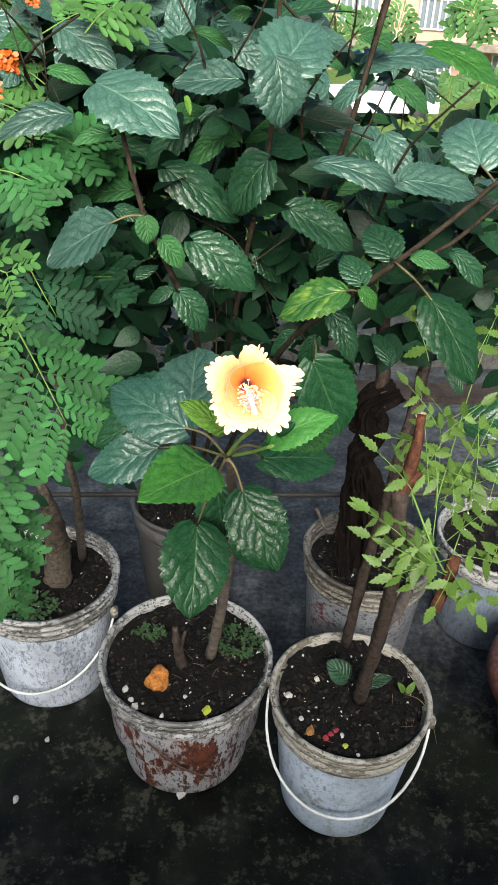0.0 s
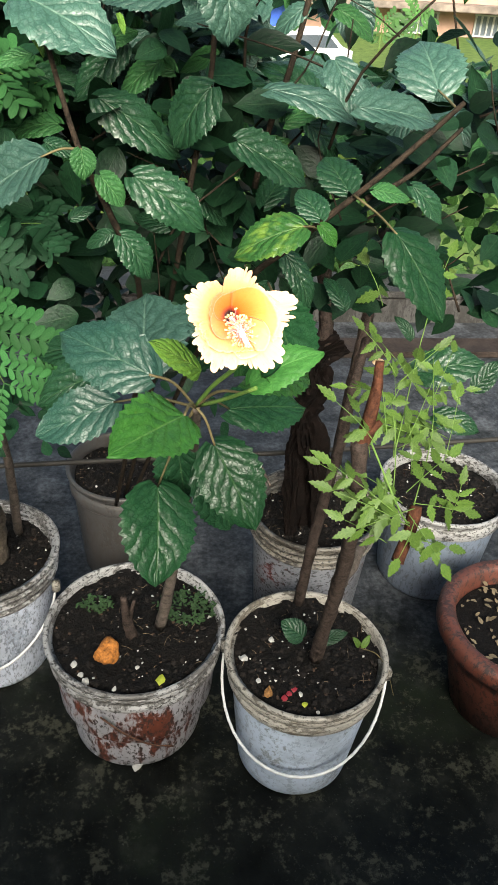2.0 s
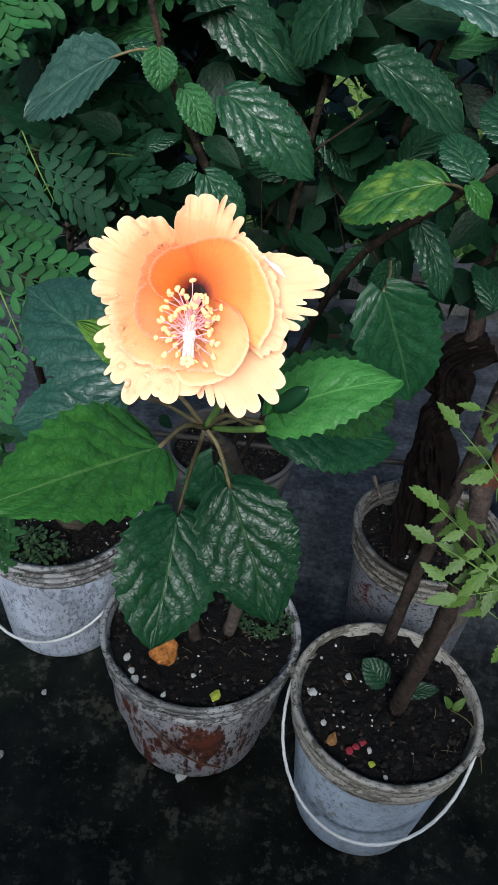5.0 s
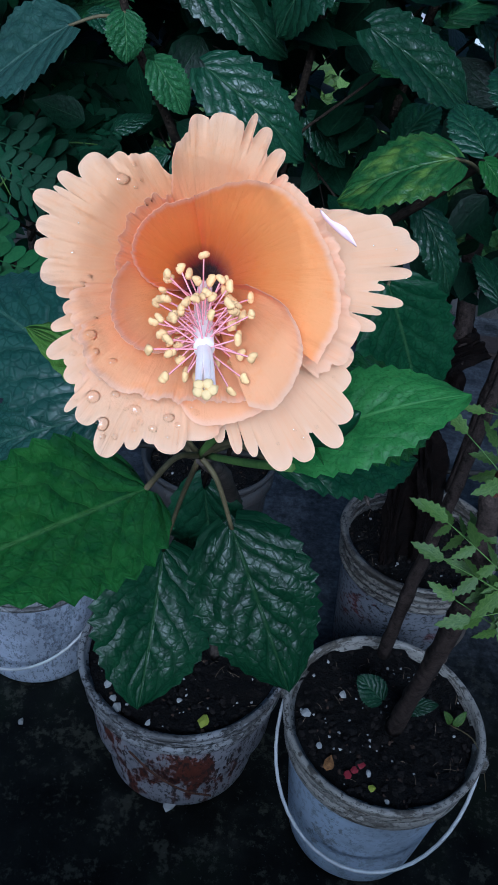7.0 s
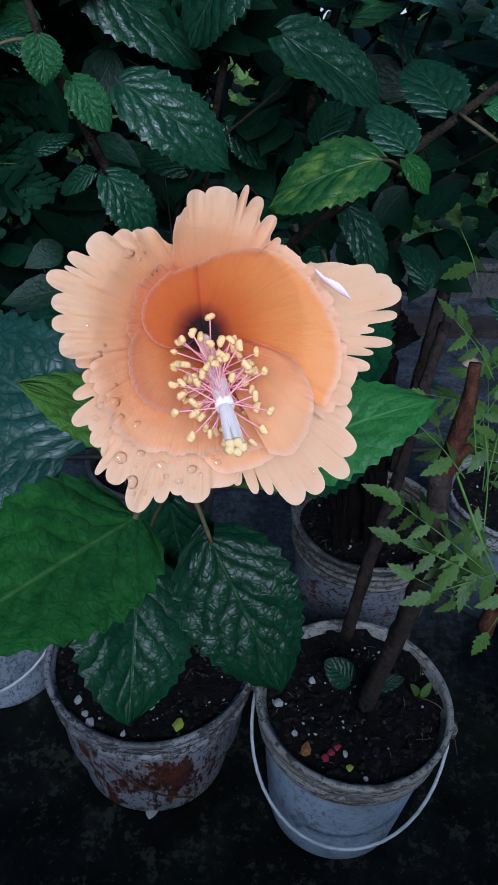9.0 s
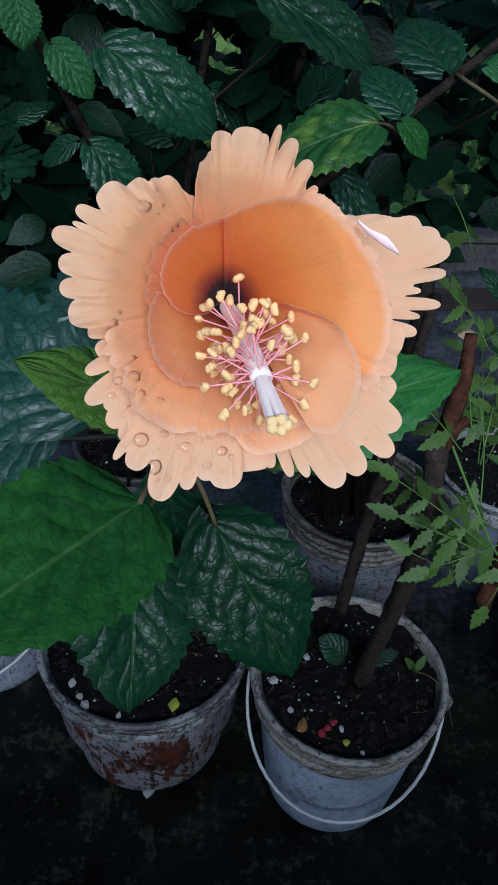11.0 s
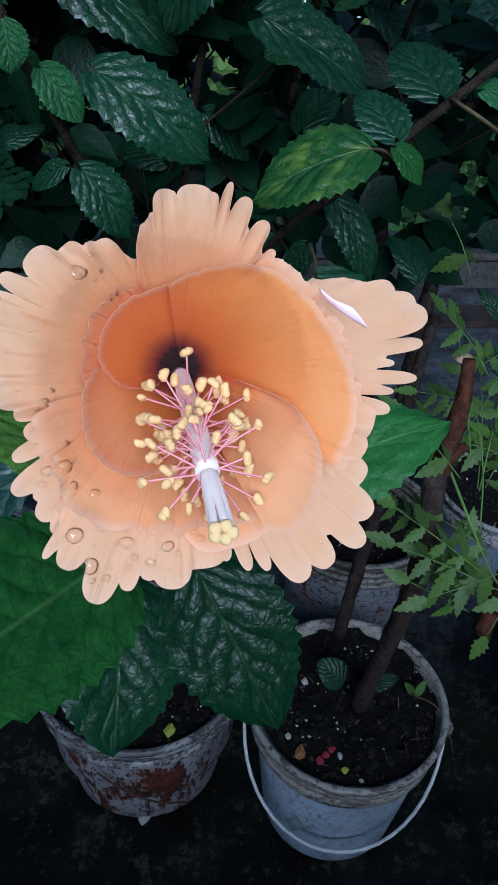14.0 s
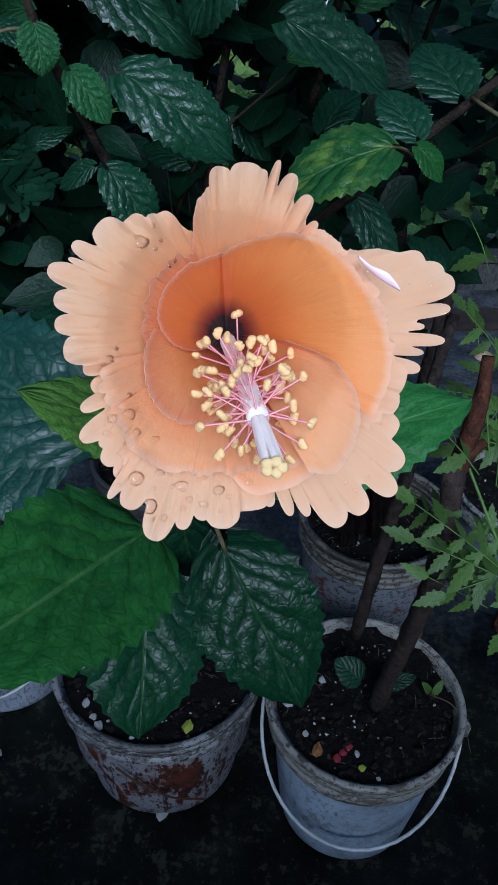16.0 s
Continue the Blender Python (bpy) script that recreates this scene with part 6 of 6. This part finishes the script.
# ---- greenery past the kerb, seen through the leaves ----
def wild_bush(name, at, size, count, leaf_size, material, seed, label):
    ob = thing(name, (at[0], at[1], GROUND_Z), label, "bush", "bushes past the terrace")
    r2 = random.Random(seed)
    for k in range(4):
        dx, dy = r2.uniform(-0.5, 0.5) * size[0], r2.uniform(-0.5, 0.5) * size[1]
        stem(ob, [(at[0], at[1], GROUND_Z), (at[0] + dx * 0.4, at[1] + dy * 0.4, (GROUND_Z + at[2]) / 2), (at[0] + dx, at[1] + dy, at[2])], 0.05, 0.015, bark_grey, "trunk" if k == 0 else "limb")
    lo = [a - s for a, s in zip(at, size)]
    hi = [a + s for a, s in zip(at, size)]
    foliage("crown", ob, material, count, lo, hi, leaf_size, seed,
            lambda p: sum(((a - b) / s) ** 2 for a, b, s in zip(p, at, size)) < 1 + 0.6 * noise.noise(p * (1.2 / size[2])))
    return ob


wild_bush("bush", (0.9, 4.0, -0.15), (1.5, 0.8, 0.85), 3200, 0.085, leaf_far, 31, "dense dark green bush growing past the terrace edge")
wild_bush("bush", (-1.2, 4.1, -0.1), (1.4, 0.8, 0.9), 2200, 0.09, leaf_far, 32, "dense dark green bush growing past the terrace edge")
wild_bush("bush", (1.40, 5.4, -0.05), (0.75, 0.6, 0.68), 2600, 0.075, leaf_far_light, 33, "pale yellow-green feathery bush beyond the terrace")
wild_bush("bush", (0.4, 7.2, -1.4), (2.6, 1.5, 0.8), 1800, 0.15, leaf_far_light, 34, "pale yellow-green feathery bush beyond the terrace")
wild_bush("bush", (-2.6, 7.5, -0.6), (1.8, 1.5, 1.2), 1800, 0.14, leaf_far, 35, "green bush beyond the terrace")

wild_bush("tree", (-7.0, 22.0, 0.4), (6.0, 4.0, 3.0), 3500, 0.45, leaf_far_light, 36, "broad green tree beyond the garden")
wild_bush("tree", (-16.0, 30.0, 1.0), (8.0, 5.0, 4.0), 3000, 0.6, leaf_far, 37, "broad green tree beyond the garden")
wild_bush("bush", (3.0, 16.0, -2.2), (4.0, 2.5, 0.8), 1800, 0.25, leaf_far_light, 38, "pale yellow-green bush in the garden")


def far_house():
    x0, x1, y0 = 3.0, 32.0, 44.0
    ob = thing("house", ((x0 + x1) / 2, y0, GROUND_Z), "long pale pink house with white barred windows, far off", "house")
    bm = bmesh.new()
    box(bm, (x0, y0, GROUND_Z), (x1, y0 + 9, 4.0))
    part("wall", bm, plain("pink_plaster", (0.32, 0.20, 0.155), 0.8, 0.0, 0.2, 1.0), ob, smooth=False)
    bm = bmesh.new()
    box(bm, (x0 - 0.5, y0 - 1.6, -1.75), (x1 + 0.5, y0 - 0.01, -1.45), 0.03)
    part("awning", bm, plain("dark_concrete", (0.16, 0.13, 0.11), 0.8, 0.0, 0.5, 1.5), ob, "dark stained concrete awning", False)
    bm = bmesh.new()
    box(bm, (x0 - 0.6, y0 - 0.6, 4.0), (x1 + 0.6, y0 + 9.6, 4.25))
    part("roof", bm, plain("roof_grey", (0.3, 0.28, 0.26), 0.8), ob, smooth=False)
    glass, white, blue = plain("dark_pane", (0.10, 0.12, 0.14), 0.15), plain("white_frame", (0.36, 0.36, 0.36), 0.5), plain("blue_paint", (0.03, 0.10, 0.55), 0.5)
    for k in range(7):
        x = x0 + 2.0 + k * 4.1
        for z, hh, nm in ((-0.9, 1.3, "window"), (-2.9, 0.95, "window")):
            bm = bmesh.new()
            box(bm, (x, y0 - 0.06, z), (x + 2.0, y0 - 0.01, z + hh))
            win = part(nm, bm, glass, ob, smooth=False)
            bm = bmesh.new()
            for j in range(7):
                xx = x + j * 2.0 / 6
                box(bm, (xx - 0.05, y0 - 0.12, z - 0.05), (xx + 0.05, y0 - 0.065, z + hh + 0.05))
            for zz in (z - 0.05, z + hh - 0.02):
                box(bm, (x - 0.08, y0 - 0.13, zz), (x + 2.08, y0 - 0.064, zz + 0.08))
            part("window_frame", bm, white, win, smooth=False)
    # Blue boards, standing for a far signboard, set against the house front.
    for x in (5.9, 1.2):
        bm = bmesh.new()
        box(bm, (x, y0 - 0.20, -2.95), (x + 1.8, y0 - 0.14, -1.95), 0.02)
        part("shutter", bm, blue, ob, "blue painted board", False)
    return ob


far_house()


def parked_car(x, y, turn, label):
    ob = thing("car", (x, y, GROUND_Z), label, "car", "parked cars")
    white, dark, tyre = plain("car_white", (0.50, 0.50, 0.52), 0.25, 0.0, 0.02), plain("car_glass", (0.03, 0.04, 0.05), 0.1), plain("tyre", (0.02, 0.02, 0.02), 0.8)
    m = Matrix.Translation((x, y, GROUND_Z)) @ Matrix.Rotation(turn, 4, 'Z')

    def hull(nm, mat, prof, half, parent):
        bm = bmesh.new()
        sides = [[bm.verts.new(m @ Vector((px, s * (half - (0.12 if pz > 1.2 else 0.0)), pz))) for px, pz in prof] for s in (-1, 1)]
        n = len(prof)
        for k in range(n):
            bm.faces.new((sides[0][k], sides[0][(k + 1) % n], sides[1][(k + 1) % n], sides[1][k]))
        bm.faces.new(sides[0])
        bm.faces.new(list(reversed(sides[1])))
        bmesh.ops.recalc_face_normals(bm, faces=bm.faces)
        return part(nm, bm, mat, parent, smooth=False)

    hull("body", white, ((-2.0, 0.3), (-2.05, 0.75), (-1.9, 0.95), (-1.0, 1.0), (-0.4, 1.45), (1.2, 1.5), (1.75, 1.0), (2.05, 0.95), (2.05, 0.35)), 0.82, ob)
    hull("window", dark, ((-0.85, 1.02), (-0.35, 1.38), (1.15, 1.42), (1.55, 1.02)), 0.835, ob)
    for wx in (-1.3, 1.3):
        for s in (-1, 1):
            bm = bmesh.new()
            bmesh.ops.create_cone(bm, cap_ends=True, segments=20, radius1=0.31, radius2=0.31, depth=0.2, matrix=m @ Matrix.Translation((wx, s * 0.74, 0.31)) @ Matrix.Rotation(math.pi / 2, 4, 'X'))
            part("wheel", bm, tyre, ob)
    return ob


parked_car(4.9, 29.0, 0.1, "small white car parked far off beyond the garden")
parked_car(1.0, 37.0, 0.0, "small white car parked far off beyond the garden")


def tiled_hut():
    ob = thing("hut", (-4.0, 40.0, GROUND_Z), "small far hut with an orange tiled roof", "hut")
    bm = bmesh.new()
    box(bm, (-6.0, 38.5, GROUND_Z), (-2.0, 41.5, -1.6))
    part("wall", bm, plain("hut_wall", (0.4, 0.36, 0.3), 0.8), ob, smooth=False)
    bm = bmesh.new()
    vs = [bm.verts.new(p) for p in ((-6.4, 38.0, -1.7), (-1.6, 38.0, -1.7), (-1.6, 42, -1.7), (-6.4, 42, -1.7), (-6.0, 40, -0.7), (-2.0, 40, -0.7))]
    for q in ((0, 1, 5, 4), (2, 3, 4, 5), (1, 2, 5), (3, 0, 4), (3, 2, 1, 0)):
        bm.faces.new([vs[k] for k in q])
    part("roof", bm, plain("orange_tile", (0.50, 0.17, 0.08), 0.8), ob, "orange clay tile roof", False)
    return ob


tiled_hut()
